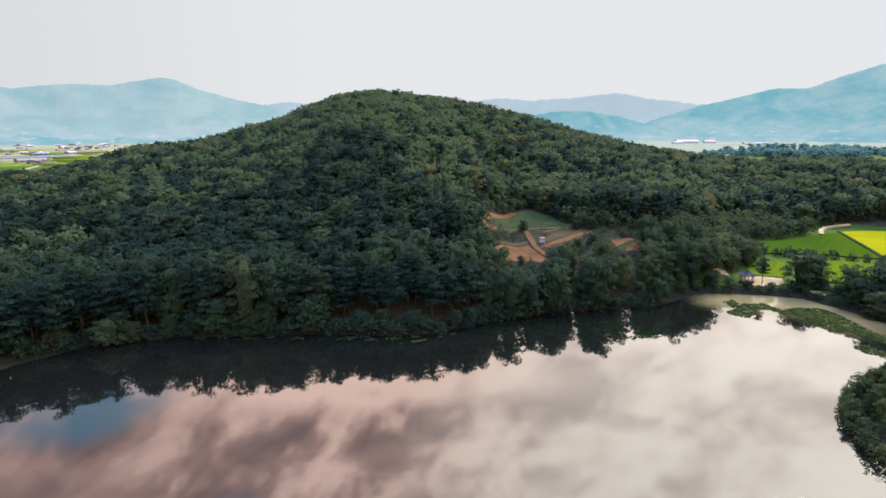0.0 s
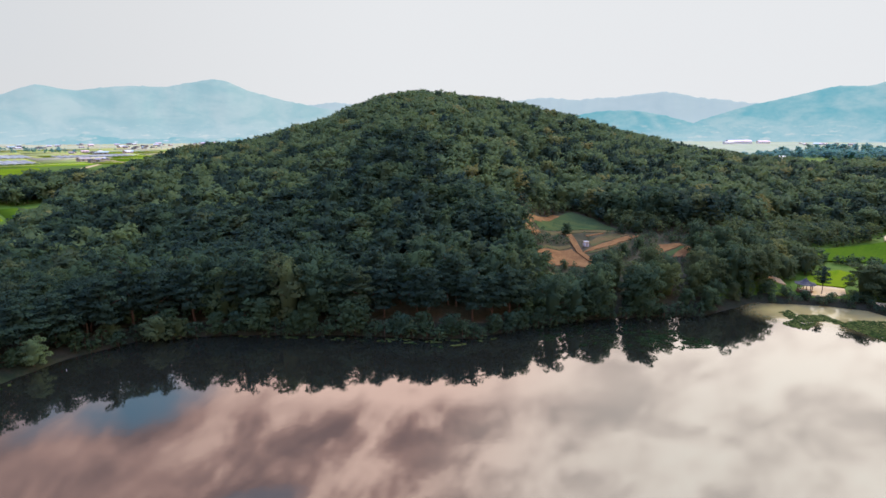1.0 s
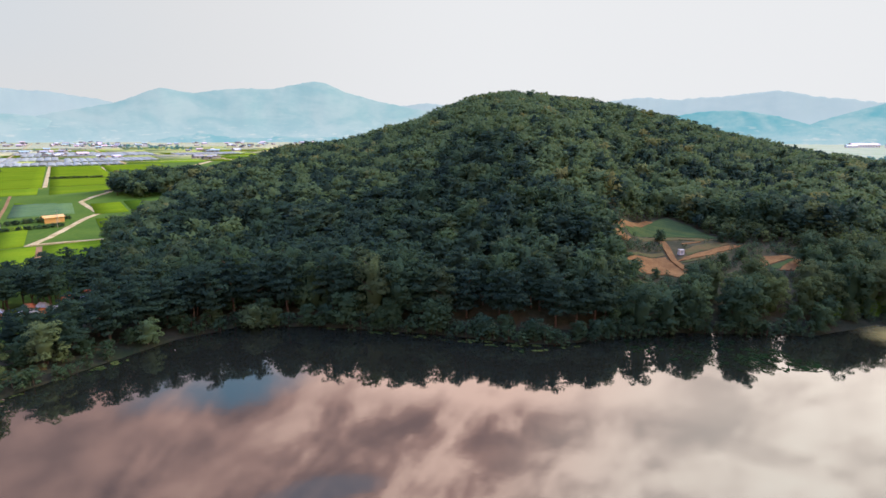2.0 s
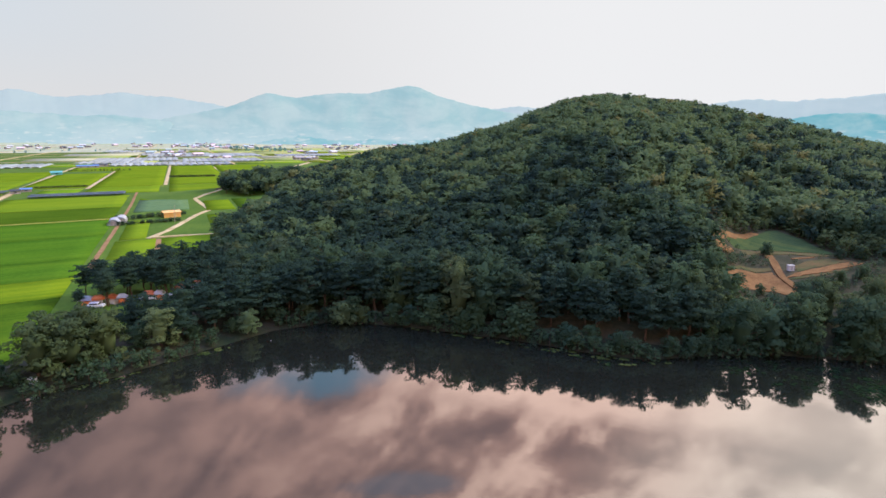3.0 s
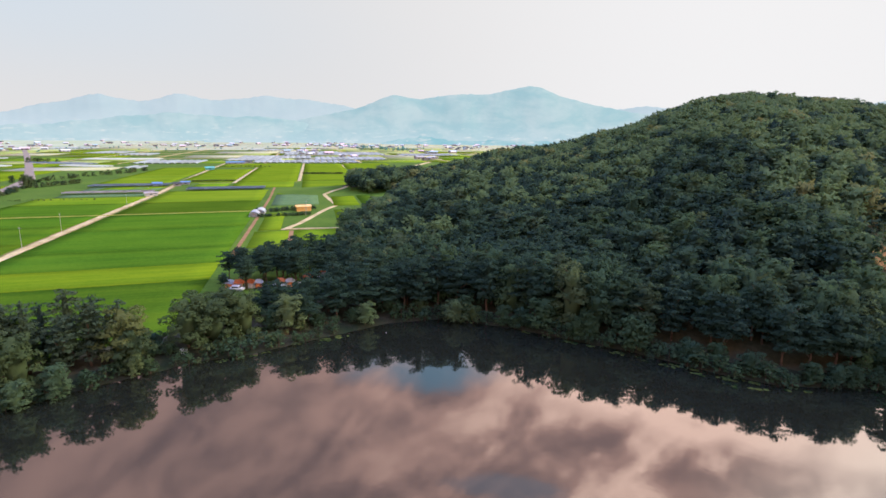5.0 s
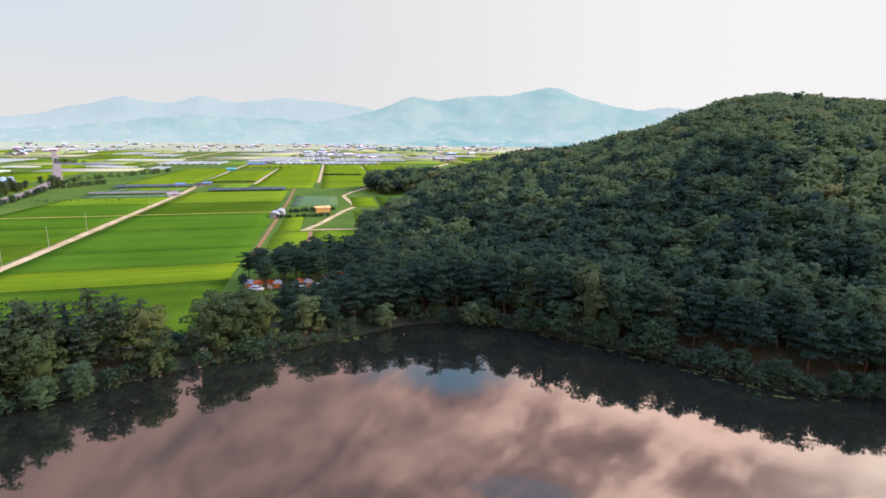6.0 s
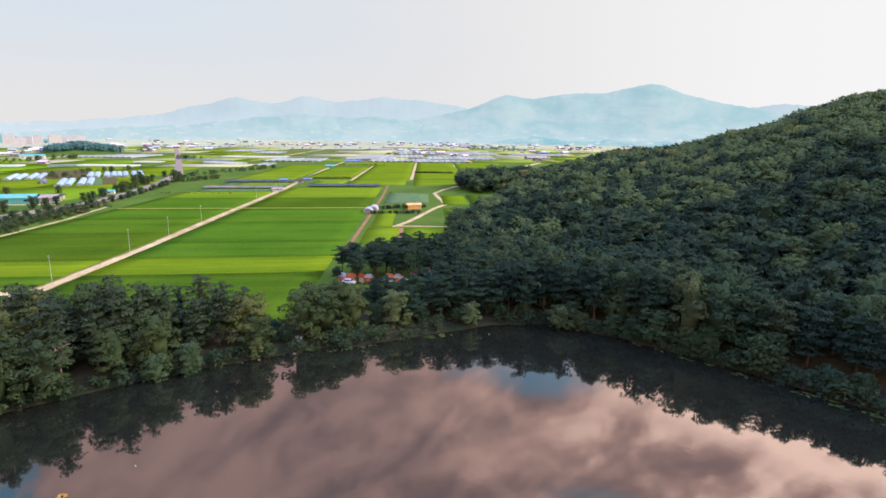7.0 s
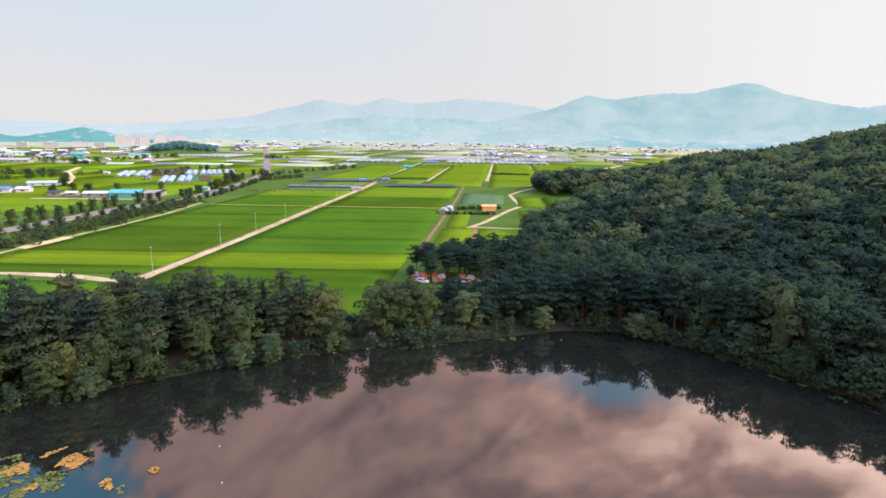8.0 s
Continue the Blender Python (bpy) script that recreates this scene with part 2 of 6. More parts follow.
FARLAND = material("hazed_farmland", (0.33, 0.4, 0.22), (0.45, 0.47, 0.33), 160, 0.9, fine=40, spec=0.0)
VALLEY = material("hazed_valley", (0.33, 0.4, 0.24), (0.44, 0.47, 0.32), 120, 0.9, fine=30, spec=0.0)
VERGE = material("dry_verge", (0.16, 0.15, 0.04), (0.27, 0.2, 0.09), 5, 0.95, 0.08)
TERRACE = material("terrace_crop", (0.035, 0.07, 0.03), (0.06, 0.09, 0.035), 8, 0.9, 0.1, stripes=(1.6, 40, 0.3, 0.5), spec=0.0)
CABBAGE = material("vegetable_green", (0.045, 0.12, 0.04), (0.085, 0.165, 0.07), 3, 0.8, 0.2, stripes=(2.5, 40, 0.4, -V_ANGLE))
CONCRETE = material("pale_concrete", (0.36, 0.275, 0.12), (0.6, 0.49, 0.27), 9, 0.85, 0.02)
DIRT = material("red_dirt", (0.145, 0.074, 0.026), (0.245, 0.132, 0.05), 4, 0.95, 0.08)
TRACK = material("dry_track", (0.21, 0.115, 0.05), (0.31, 0.19, 0.09), 4, 0.95, 0.08)
DIRT_GREEN = material("weedy_dirt", (0.135, 0.085, 0.034), (0.062, 0.08, 0.026), 6, 0.95, 0.08)
SAND = material("yellow_sand", (0.6, 0.43, 0.2), (0.72, 0.55, 0.3), 4, 0.95, 0.03)
BUND = material("dry_grass_bund", (0.3, 0.32, 0.05), (0.42, 0.4, 0.1), 4, 0.95, 0.05)
ASPHALT = material("asphalt", (0.23, 0.19, 0.15), (0.31, 0.26, 0.21), 6, 0.9, 0.01, spec=0.0)
VINYL = material("greenhouse_vinyl", (0.44, 0.46, 0.46), (0.56, 0.57, 0.56), 6, 0.35, spread=0.2)
VINYL_BLUE = material("bluish_vinyl", (0.3, 0.46, 0.52), (0.46, 0.58, 0.64), 6, 0.5, spread=0.25)
NET_DARK = material("shade_net", (0.07, 0.11, 0.15), (0.15, 0.2, 0.24), 4, 0.8, stripes=(1.5, 80, 0.35, -V_ANGLE))
NET_PINK = material("faded_net", (0.3, 0.26, 0.24), (0.46, 0.4, 0.37), 4, 0.8)
# Vinyl of the far tunnels, duller and greener than VINYL.
VINYL_FAR = material("dull_vinyl", (0.34, 0.38, 0.33), (0.46, 0.49, 0.44), 30, 0.6, island=0.4)
WHITE = material("white_paint", (0.6, 0.6, 0.61), (0.74, 0.74, 0.73), 3, 0.5)
TEAL_PALE = material("pale_teal_roof", (0.36, 0.52, 0.5), (0.48, 0.62, 0.6), 5, 0.5)
TEAL = material("teal_sheet_roof", (0.1, 0.38, 0.35), (0.17, 0.48, 0.43), 5, 0.45)
BLUE = material("blue_sheet_roof", (0.1, 0.2, 0.4), (0.17, 0.28, 0.48), 4, 0.45)
ORANGE = material("orange_tarp", (0.75, 0.2, 0.06), (0.85, 0.34, 0.14), 2, 0.6)
AMBER = material("amber_roof", (0.8, 0.42, 0.12), (0.85, 0.55, 0.24), 3, 0.6)
TILE_GREY = material("grey_roof_tile", (0.05, 0.055, 0.062), (0.095, 0.095, 0.1), 1, 0.8, 0.05)
ROSE = material("rose_roof", (0.78, 0.55, 0.58), (0.86, 0.68, 0.7), 8, 0.6)
WALL = material("plaster_wall", (0.36, 0.34, 0.32), (0.48, 0.44, 0.42), 3, 0.8, spread=0.3)
# Block colour with the town's pale pink haze mixed in.
TOWER = material("hazed_rose_render", (0.5, 0.475, 0.47), (0.58, 0.55, 0.54), 6, 0.8, spread=0.1)
GLASS = material("dark_window", (0.03, 0.04, 0.05), (0.06, 0.07, 0.08), 1, 0.15)
WOOD = material("weathered_wood", (0.14, 0.08, 0.05), (0.26, 0.15, 0.09), 0.5, 0.8, 0.02)
BARK = material("bark", (0.07, 0.045, 0.03), (0.14, 0.09, 0.06), 0.6, 0.95, 0.05)
POLE = material("pole_concrete", (0.4, 0.37, 0.3), (0.5, 0.46, 0.38), 1, 0.8)
DEAD = material("dead_wood", (0.28, 0.2, 0.17), (0.4, 0.3, 0.26), 0.5, 0.9)
LILY = material("lily_pads", (0.03, 0.05, 0.014), (0.075, 0.09, 0.026), 4, 0.9, island=0.6, spec=0.0)
LILY_OLIVE = material("yellowing_pads", (0.1, 0.12, 0.025), (0.17, 0.17, 0.04), 2, 0.6, island=0.6)
LILY_DRY = material("browning_pads", (0.42, 0.21, 0.04), (0.35, 0.21, 0.05), 3, 0.6, island=0.6)
WEED = material("water_weed", (0.009, 0.022, 0.009), (0.016, 0.032, 0.011), 3, 0.9, island=0.4, spec=0.0)
STEEL = material("galvanised_steel", (0.4, 0.42, 0.44), (0.55, 0.56, 0.58), 1, 0.4, metal=0.6)
PINE = leaf_material("pine_needles", (0.035, 0.065, 0.047), (0.055, 0.096, 0.049), (0.11, 0.135, 0.06))
LEAF = leaf_material("broad_leaves", (0.048, 0.086, 0.049), (0.086, 0.136, 0.053), (0.13, 0.15, 0.06))
GROVE = leaf_material("alder_leaves", (0.066, 0.098, 0.046), (0.122, 0.162, 0.052), (0.2, 0.2, 0.06))
# Paler broadleaf; brighter light on the upper slopes and mound is in the colour.
LIT_LEAF = leaf_material("lit_leaves", (0.1, 0.152, 0.07), (0.155, 0.212, 0.075), (0.26, 0.22, 0.075))
WILLOW = leaf_material("willow_leaves", (0.085, 0.135, 0.065), (0.15, 0.21, 0.09), (0.18, 0.22, 0.08))
# PINE again, warmer and lighter: the bank grove's sunlight is in the colour.
GROVE_PINE = leaf_material("sunlit_pine_needles", (0.056, 0.084, 0.052), (0.095, 0.128, 0.06), (0.17, 0.17, 0.06))
# Leaf colour raised to pale teal to carry the haze over distant groves.
FAR_LEAF = leaf_material("hazed_leaves", (0.15, 0.31, 0.27), (0.2, 0.37, 0.3), (0.17, 0.27, 0.17))
WATER = water_material()
# Slope colours with haze already mixed in, paler for the farther ranges.
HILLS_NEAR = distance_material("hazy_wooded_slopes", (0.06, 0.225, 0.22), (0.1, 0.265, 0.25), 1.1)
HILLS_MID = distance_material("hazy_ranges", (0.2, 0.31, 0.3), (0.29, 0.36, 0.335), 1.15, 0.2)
HILLS_FAR = distance_material("hazed_far_ranges", (0.295, 0.36, 0.355), (0.325, 0.38, 0.37), 1.1, 0.4)
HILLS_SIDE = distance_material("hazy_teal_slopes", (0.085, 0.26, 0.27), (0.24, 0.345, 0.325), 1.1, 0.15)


# ---- helpers for meshes ----
rng = np.random.default_rng(7)


def mesh_arrays(name, verts, faces, mats, index=None, tint=None, smooth=False, normals=None):
    """A mesh out of arrays; faces is (n, 3) or (n, 4)."""
    me = bpy.data.meshes.new(name)
    verts, faces = np.asarray(verts, np.float32), np.asarray(faces, np.int32)
    n, k = faces.shape
    me.vertices.add(len(verts))
    me.vertices.foreach_set("co", verts.ravel())
    me.loops.add(n * k)
    me.loops.foreach_set("vertex_index", faces.ravel())
    me.polygons.add(n)
    me.polygons.foreach_set("loop_start", np.arange(0, n * k, k, dtype=np.int32))
    if index is not None:
        me.polygons.foreach_set("material_index", np.asarray(index, np.int32))
    if smooth:
        me.polygons.foreach_set("use_smooth", np.ones(n, bool))
    for m in mats:
        me.materials.append(m)
    if tint is not None:
        at = me.attributes.new("tint", "FLOAT", "POINT")
        at.data.foreach_set("value", np.asarray(tint, np.float32))
    me.update(calc_edges=True)
    if normals is not None:
        me.normals_split_custom_set_from_vertices(np.asarray(normals, np.float32))
    return me


def mesh_bm(name, bm, mat, smooth=False):
    me = bpy.data.meshes.new(name)
    bm.normal_update()
    bm.to_mesh(me)
    bm.free()
    me.materials.append(mat)
    if smooth:
        me.polygons.foreach_set("use_smooth", np.ones(len(me.polygons), bool))
    return me


def part(name, bm, mat, parent, label="", smooth=False):
    ob = new(name, mesh_bm(name, bm, mat, smooth) if isinstance(bm, bmesh.types.BMesh) else bm)
    ob.parent = parent
    if label:
        ob["label"] = label
    return ob


def thing(name, m, label, category, group="", kind=""):
    ob = new(name)
    ob.empty_display_size = 0.5
    ob.matrix_world = m
    return tagged(ob, label, category, group, kind)


def box(bm, x0, x1, y0, y1, z0, z1, bevel=0.0):
    r = bmesh.ops.create_cube(bm, size=1.0, matrix=Matrix.Translation(((x0 + x1) / 2, (y0 + y1) / 2, (z0 + z1) / 2)) @ Matrix.Diagonal((x1 - x0, y1 - y0, z1 - z0, 1)))
    if bevel:
        edges = list({e for v in r["verts"] for e in v.link_edges})
        bmesh.ops.bevel(bm, geom=edges, offset=bevel, segments=1, affect="EDGES")
    return bm


def boxed(*a, **k):
    return box(bmesh.new(), *a, **k)


def tube(bm, p, q, r0, r1, sides=6):
    """A tapered stick from p to q."""
    p, q = Vector(p), Vector(q)
    m = Matrix.Translation((p + q) / 2) @ (q - p).to_track_quat("Z", "Y").to_matrix().to_4x4()
    bmesh.ops.create_cone(bm, cap_ends=True, segments=sides, radius1=r0, radius2=r1, depth=(q - p).length, matrix=m)
    return bm


def gable(bm, x0, x1, y0, y1, z, h, over=0.4, thick=0.12):
    """A pitched roof with its ridge along x."""
    ym = (y0 + y1) / 2
    for s in (1, -1):
        ye = (y1 if s > 0 else y0) + s * over
        zl = z - h * over / (y1 - ym)
        a = [(x0 - over, ye, zl), (x1 + over, ye, zl), (x1 + over, ym, z + h), (x0 - over, ym, z + h)]
        lo = [bm.verts.new(v) for v in a]
        hi = [bm.verts.new((v[0], v[1], v[2] + thick)) for v in a]
        for f in (lo[::-1] if s > 0 else lo, hi if s > 0 else hi[::-1]):
            bm.faces.new(f)
        for i in range(4):
            j = (i + 1) % 4
            bm.faces.new((lo[i], lo[j], hi[j], hi[i]) if s > 0 else (lo[j], lo[i], hi[i], hi[j]))
    return bm


def ell(pts):
    return np.array(pts, float)


# ---- the lay of the land ----
SHORE = ell([(-109, -8), (-108, 8), (-107, 17), (-106, 27), (-104, 37), (-101, 48), (-98, 58), (-93, 66), (-90, 76), (-87, 85), (-83, 97), (-74, 108), (-58, 112),
             (-44, 113), (-29, 114), (-11, 113), (-2, 114), (11, 122), (24, 128), (39, 131), (54, 133), (71, 145), (81, 144), (87, 143), (96, 140), (101, 128), (104, 116),
             (116, 106), (114, 97), (98, 98), (84, 96), (71.5, 87), (64.5, 81.5), (61.3, 73.5), (59, 66), (60.5, 57), (70.5, 40), (76, 10), (72, -40), (45, -85), (-10, -104), (-70, -92), (-103, -52)])
RIDGE = [  # bearing, distance, height of the wooded crest's ground
    (60, 235, 0), (47, 235, 0), (45, 240, 0.5), (43, 252, 5), (40.3, 282, 9), (37.5, 320, 15), (33.7, 350, 20.8), (29, 372, 29.5), (24, 385, 32.8), (21.6, 390, 36), (17, 395, 44.8), (13.7, 400, 53.5),
    (10.3, 402, 61.5), (7.2, 404, 64.5), (3.5, 408, 63), (0.2, 416, 61), (-3.2, 420, 56), (-8.5, 430, 48), (-13.7, 440, 37), (-18.5, 440, 28), (-23, 430, 23), (-29.6, 410, 20), (-34.4, 400, 22),
    (-38.5, 400, 22), (-50, 400, 18), (-64, 400, 3), (-80, 400, 0)]
RA, RD, RZ = (np.array(c[::-1], float) for c in zip(*RIDGE))
RZ = np.maximum(RZ - 3.5, 0)


def smooth01(x):
    x = np.clip(x, 0, 1)
    return x * x * (3 - 2 * x)


def shore_distance(x, y):
    """Distance to the lake's edge, negative on the water."""
    x, y = np.asarray(x, float), np.asarray(y, float)
    best, inside = np.full(x.shape, 1e9), np.zeros(x.shape, bool)
    for (ax, ay), (bx, by) in zip(SHORE, np.roll(SHORE, -1, 0)):
        dx, dy = bx - ax, by - ay
        t = np.clip(((x - ax) * dx + (y - ay) * dy) / (dx * dx + dy * dy), 0, 1)
        best = np.minimum(best, np.hypot(x - ax - t * dx, y - ay - t * dy))
        cross = (ay > y) != (by > y)
        inside ^= cross & (x < ax + (y - ay) * dx / (dy if dy else 1e-9))
    return np.where(inside, -best, best)


def land(x, y):
    """Height of the ground."""
    x, y = np.asarray(x, float), np.asarray(y, float)
    d = shore_distance(x, y)
    r, az = np.hypot(x, y), np.degrees(np.arctan2(-x, y))
    D, Z = np.interp(az, RA, RD), np.interp(az, RA, RZ)
    ripple = np.sin(x * 0.071 + 1.3 * np.sin(y * 0.043)) * np.cos(y * 0.083 + np.sin(x * 0.051))
    back = 1 - smooth01((r - D) / 260)
    # the hill straight out of the lake
    S = np.interp(az, (-8, -2, 5, 25, 35, 45), (128, 114, 112, 120, 128, 150))
    ta = np.clip((r - S) / (D - S), 0, 1)
    za = Z * np.sin(ta * np.pi / 2) ** 1.05 * back
    # the terraced valley, and flat fields further right, with the ridge behind
    dell = np.interp(r, (135, 150, 178, 215, 245), (1.5, 4, 8, 12.5, 14))
    fields = np.interp(r, (140, 200, 285), (1.8, 2.5, 4))
    w2 = smooth01((az + 29) / 7)
    start = 285 - 42 * w2
    tb = np.clip((r - start) / (D - start), 0, 1)
    floor_b = fields + (dell - fields) * w2
    zb = (floor_b * (1 - tb) + Z * np.sin(tb * np.pi / 2)) * np.where(r > D, back, 1)
    zb = zb * smooth01((62 + az) / 10)
    crest = np.interp(r, (120, 150, 200, 280, 380, 430), (-7, -6.2, -4, 0, 2, 2))
    wa = smooth01((az - crest + 3.5) / 4.5)
    hill = wa * za + (1 - wa) * zb
    left = smooth01((50 - az) / 5)
    hill = np.where(y > 0, hill * left, 0) * smooth01((d - 1) / 10) + np.where(hill > 6, ripple * 1.2, 0)
    # the wooded mound in the plain
    mx, my = x + 283, y - 350
    mound = 8 * np.exp(-((mx * 0.6 + my * 0.8) / 55) ** 2 - ((mx * -0.8 + my * 0.6) / 22) ** 2)
    knoll = 12 * np.exp(-((x + 1150) / 40) ** 2 - ((y - 224) / 55) ** 2)
    base = np.where(d > 0, 1.2 + 0.4 * smooth01(d / 4) * (1 - smooth01((d - 10) / 14)), 0)
    z = np.maximum(np.maximum(base, hill), base + mound + knoll)
    z = np.where(d > 0, z * smooth01((d + 0.8) / 5.5) ** 0.6 - 0.15, np.maximum(-3.0, -0.15 + d * 0.35))
    return z


# ---- ground: one sheet to the horizon ----
rings = np.concatenate([[0.5], np.arange(20, 50, 10), np.arange(50, 240, 2.5), np.arange(240, 480, 5.0), np.geomspace(480, 4950, 46)])
AZ = np.radians(np.arange(0, 360, 0.75))
rr, aa = np.meshgrid(rings, AZ, indexing="ij")
gx, gy = -rr * np.sin(aa), rr * np.cos(aa)
gz = land(gx, gy)
nr, na = rr.shape
ii, jj = np.meshgrid(np.arange(nr - 1), np.arange(na), indexing="ij")
j2 = (jj + 1) % na
quads = np.stack([ii * na + jj, (ii + 1) * na + jj, (ii + 1) * na + j2, ii * na + j2], -1).reshape(-1, 4)[:, ::-1]
cx, cy = gx.ravel()[quads].mean(1), gy.ravel()[quads].mean(1)
cd, cz, cr = shore_distance(cx, cy), gz.ravel()[quads].mean(1), np.hypot(cx, cy)
# ground beyond 1500 m gets FARLAND with its painted-in haze
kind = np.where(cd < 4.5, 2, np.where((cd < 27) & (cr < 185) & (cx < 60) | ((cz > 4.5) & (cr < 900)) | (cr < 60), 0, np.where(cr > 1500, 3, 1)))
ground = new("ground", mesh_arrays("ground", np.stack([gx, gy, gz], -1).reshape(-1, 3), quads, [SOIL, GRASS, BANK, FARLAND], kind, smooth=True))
tagged(ground, "green valley floor with an earth lake bank and wooded hill", "ground", kind="structure")

# ---- the lake ----
bm = bmesh.new()
centre = SHORE.mean(0)
bm.faces.new([bm.verts.new((*(centre + (p - centre) * 1.03), 0.0)) for p in SHORE])
bmesh.ops.triangulate(bm, faces=bm.faces[:])
bm.normal_update()
for f in bm.faces[:]:
    if f.normal.z < 0:
        f.normal_flip()
lake = new("water", mesh_bm("water", bm, WATER))
tagged(lake, "calm dark reservoir water mirroring clouds and hill", "lake", kind="structure")

# ---- far ranges ----
def mountain(name, label, mat, near, far, outline, seed):
    """A range: foot at one distance, crest at another; outline gives bearing and the crest's height angle."""
    bear, lift = (np.array(c[::-1], float) for c in zip(*outline))
    az = np.arange(bear[0], bear[-1] + 0.01, 0.3)
    e = np.interp(az, bear, lift)
    k = np.hanning(7)
    e = np.convolve(np.pad(e, 3, mode="edge"), k / k.sum(), "valid")
    local = np.random.default_rng(seed)
    wob = sum(local.normal(0, 0.028 / (i + 1) ** 0.5) * np.sin(az * (1.7 + 1.9 * i) + local.uniform(0, 6)) for i in range(9))
    top = HOVER + far * np.tan(np.radians(e + wob))
    rows = 26
    v = []
    for i in range(rows + 8):
        t = i / rows
        if t <= 1:
            r = near + (far - near) * t
            prof = t ** 1.15
        else:
            r = far + (t - 1) * (far - near) * 0.6
            prof = 1 - (t - 1) * 2.2
        fold = np.sin(az * 0.62 + t * 2.2 + seed) * 0.1 + np.sin(az * 1.31 - t * 3.1 + 2 * seed + np.sin(az * 0.4)) * 0.07 + np.sin(az * 2.7 + t * 5 + np.sin(az * 0.9 + t * 3)) * 0.015
        z = np.maximum(top, 6) * (prof + fold * (1 - prof) * prof * 4 * 0.3) + 1.0 - 3 * (i == 0)
        rad = np.minimum(r + fold * 160 * t * (1 - min(t, 1)), 4880)
        v.append(np.stack([-rad * np.sin(np.radians(az)), rad * np.cos(np.radians(az)), z], -1))
    v = np.array(v)
    n, m = v.shape[:2]
    a, b = np.meshgrid(np.arange(n - 1), np.arange(m - 1), indexing="ij")
    q = np.stack([a * m + b, a * m + b + 1, (a + 1) * m + b + 1, (a + 1) * m + b], -1).reshape(-1, 4)
    ob = new(name, mesh_arrays(name, v.reshape(-1, 3), q, [mat], smooth=True))
    return tagged(ob, label, "mountains", kind="structure")


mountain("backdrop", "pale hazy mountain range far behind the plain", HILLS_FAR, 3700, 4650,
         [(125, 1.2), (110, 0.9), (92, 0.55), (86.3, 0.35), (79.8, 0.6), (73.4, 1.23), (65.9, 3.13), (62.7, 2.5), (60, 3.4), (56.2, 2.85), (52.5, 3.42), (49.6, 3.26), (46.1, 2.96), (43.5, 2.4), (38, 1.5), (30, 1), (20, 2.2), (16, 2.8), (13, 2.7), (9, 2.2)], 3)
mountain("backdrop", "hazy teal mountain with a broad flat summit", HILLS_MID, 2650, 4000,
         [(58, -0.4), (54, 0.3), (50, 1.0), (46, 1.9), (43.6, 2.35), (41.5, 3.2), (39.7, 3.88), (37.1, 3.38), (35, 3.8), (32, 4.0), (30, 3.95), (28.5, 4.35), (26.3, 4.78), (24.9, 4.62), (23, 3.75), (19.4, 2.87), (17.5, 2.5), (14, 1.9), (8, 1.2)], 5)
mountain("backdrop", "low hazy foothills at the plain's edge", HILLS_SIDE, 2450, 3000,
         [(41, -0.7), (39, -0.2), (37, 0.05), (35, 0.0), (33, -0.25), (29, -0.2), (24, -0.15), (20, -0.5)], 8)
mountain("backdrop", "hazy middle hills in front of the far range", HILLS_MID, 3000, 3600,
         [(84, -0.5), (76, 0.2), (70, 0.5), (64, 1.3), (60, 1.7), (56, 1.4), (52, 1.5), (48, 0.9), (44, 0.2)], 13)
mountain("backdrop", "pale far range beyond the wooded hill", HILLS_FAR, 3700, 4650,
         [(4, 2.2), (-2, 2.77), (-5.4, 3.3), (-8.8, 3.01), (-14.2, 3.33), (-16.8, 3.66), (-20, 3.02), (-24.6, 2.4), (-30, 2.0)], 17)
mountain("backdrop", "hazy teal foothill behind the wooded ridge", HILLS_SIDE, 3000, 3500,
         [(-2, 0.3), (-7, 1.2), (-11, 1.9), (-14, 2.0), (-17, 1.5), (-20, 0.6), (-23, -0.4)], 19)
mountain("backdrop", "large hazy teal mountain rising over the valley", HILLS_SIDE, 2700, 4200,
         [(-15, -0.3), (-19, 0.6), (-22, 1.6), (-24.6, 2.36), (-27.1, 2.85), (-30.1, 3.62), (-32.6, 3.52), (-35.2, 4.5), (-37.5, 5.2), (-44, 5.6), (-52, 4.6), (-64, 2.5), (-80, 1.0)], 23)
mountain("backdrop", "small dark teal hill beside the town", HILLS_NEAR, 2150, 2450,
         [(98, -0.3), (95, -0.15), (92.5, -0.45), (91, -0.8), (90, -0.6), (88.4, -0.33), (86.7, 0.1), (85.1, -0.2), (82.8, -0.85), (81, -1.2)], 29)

# ---- fields and ways of the plain ----
J = Vector((-182, 21))
U, V = Vector((-0.745, 0.667)), Vector((0.6, 0.8))
GROUND_Z = 1.05


def plain(a, b):
    """The plain's own axes: a along the farm road away from the lake, b across it."""
    p = J + U * a + V * b
    return p.x, p.y


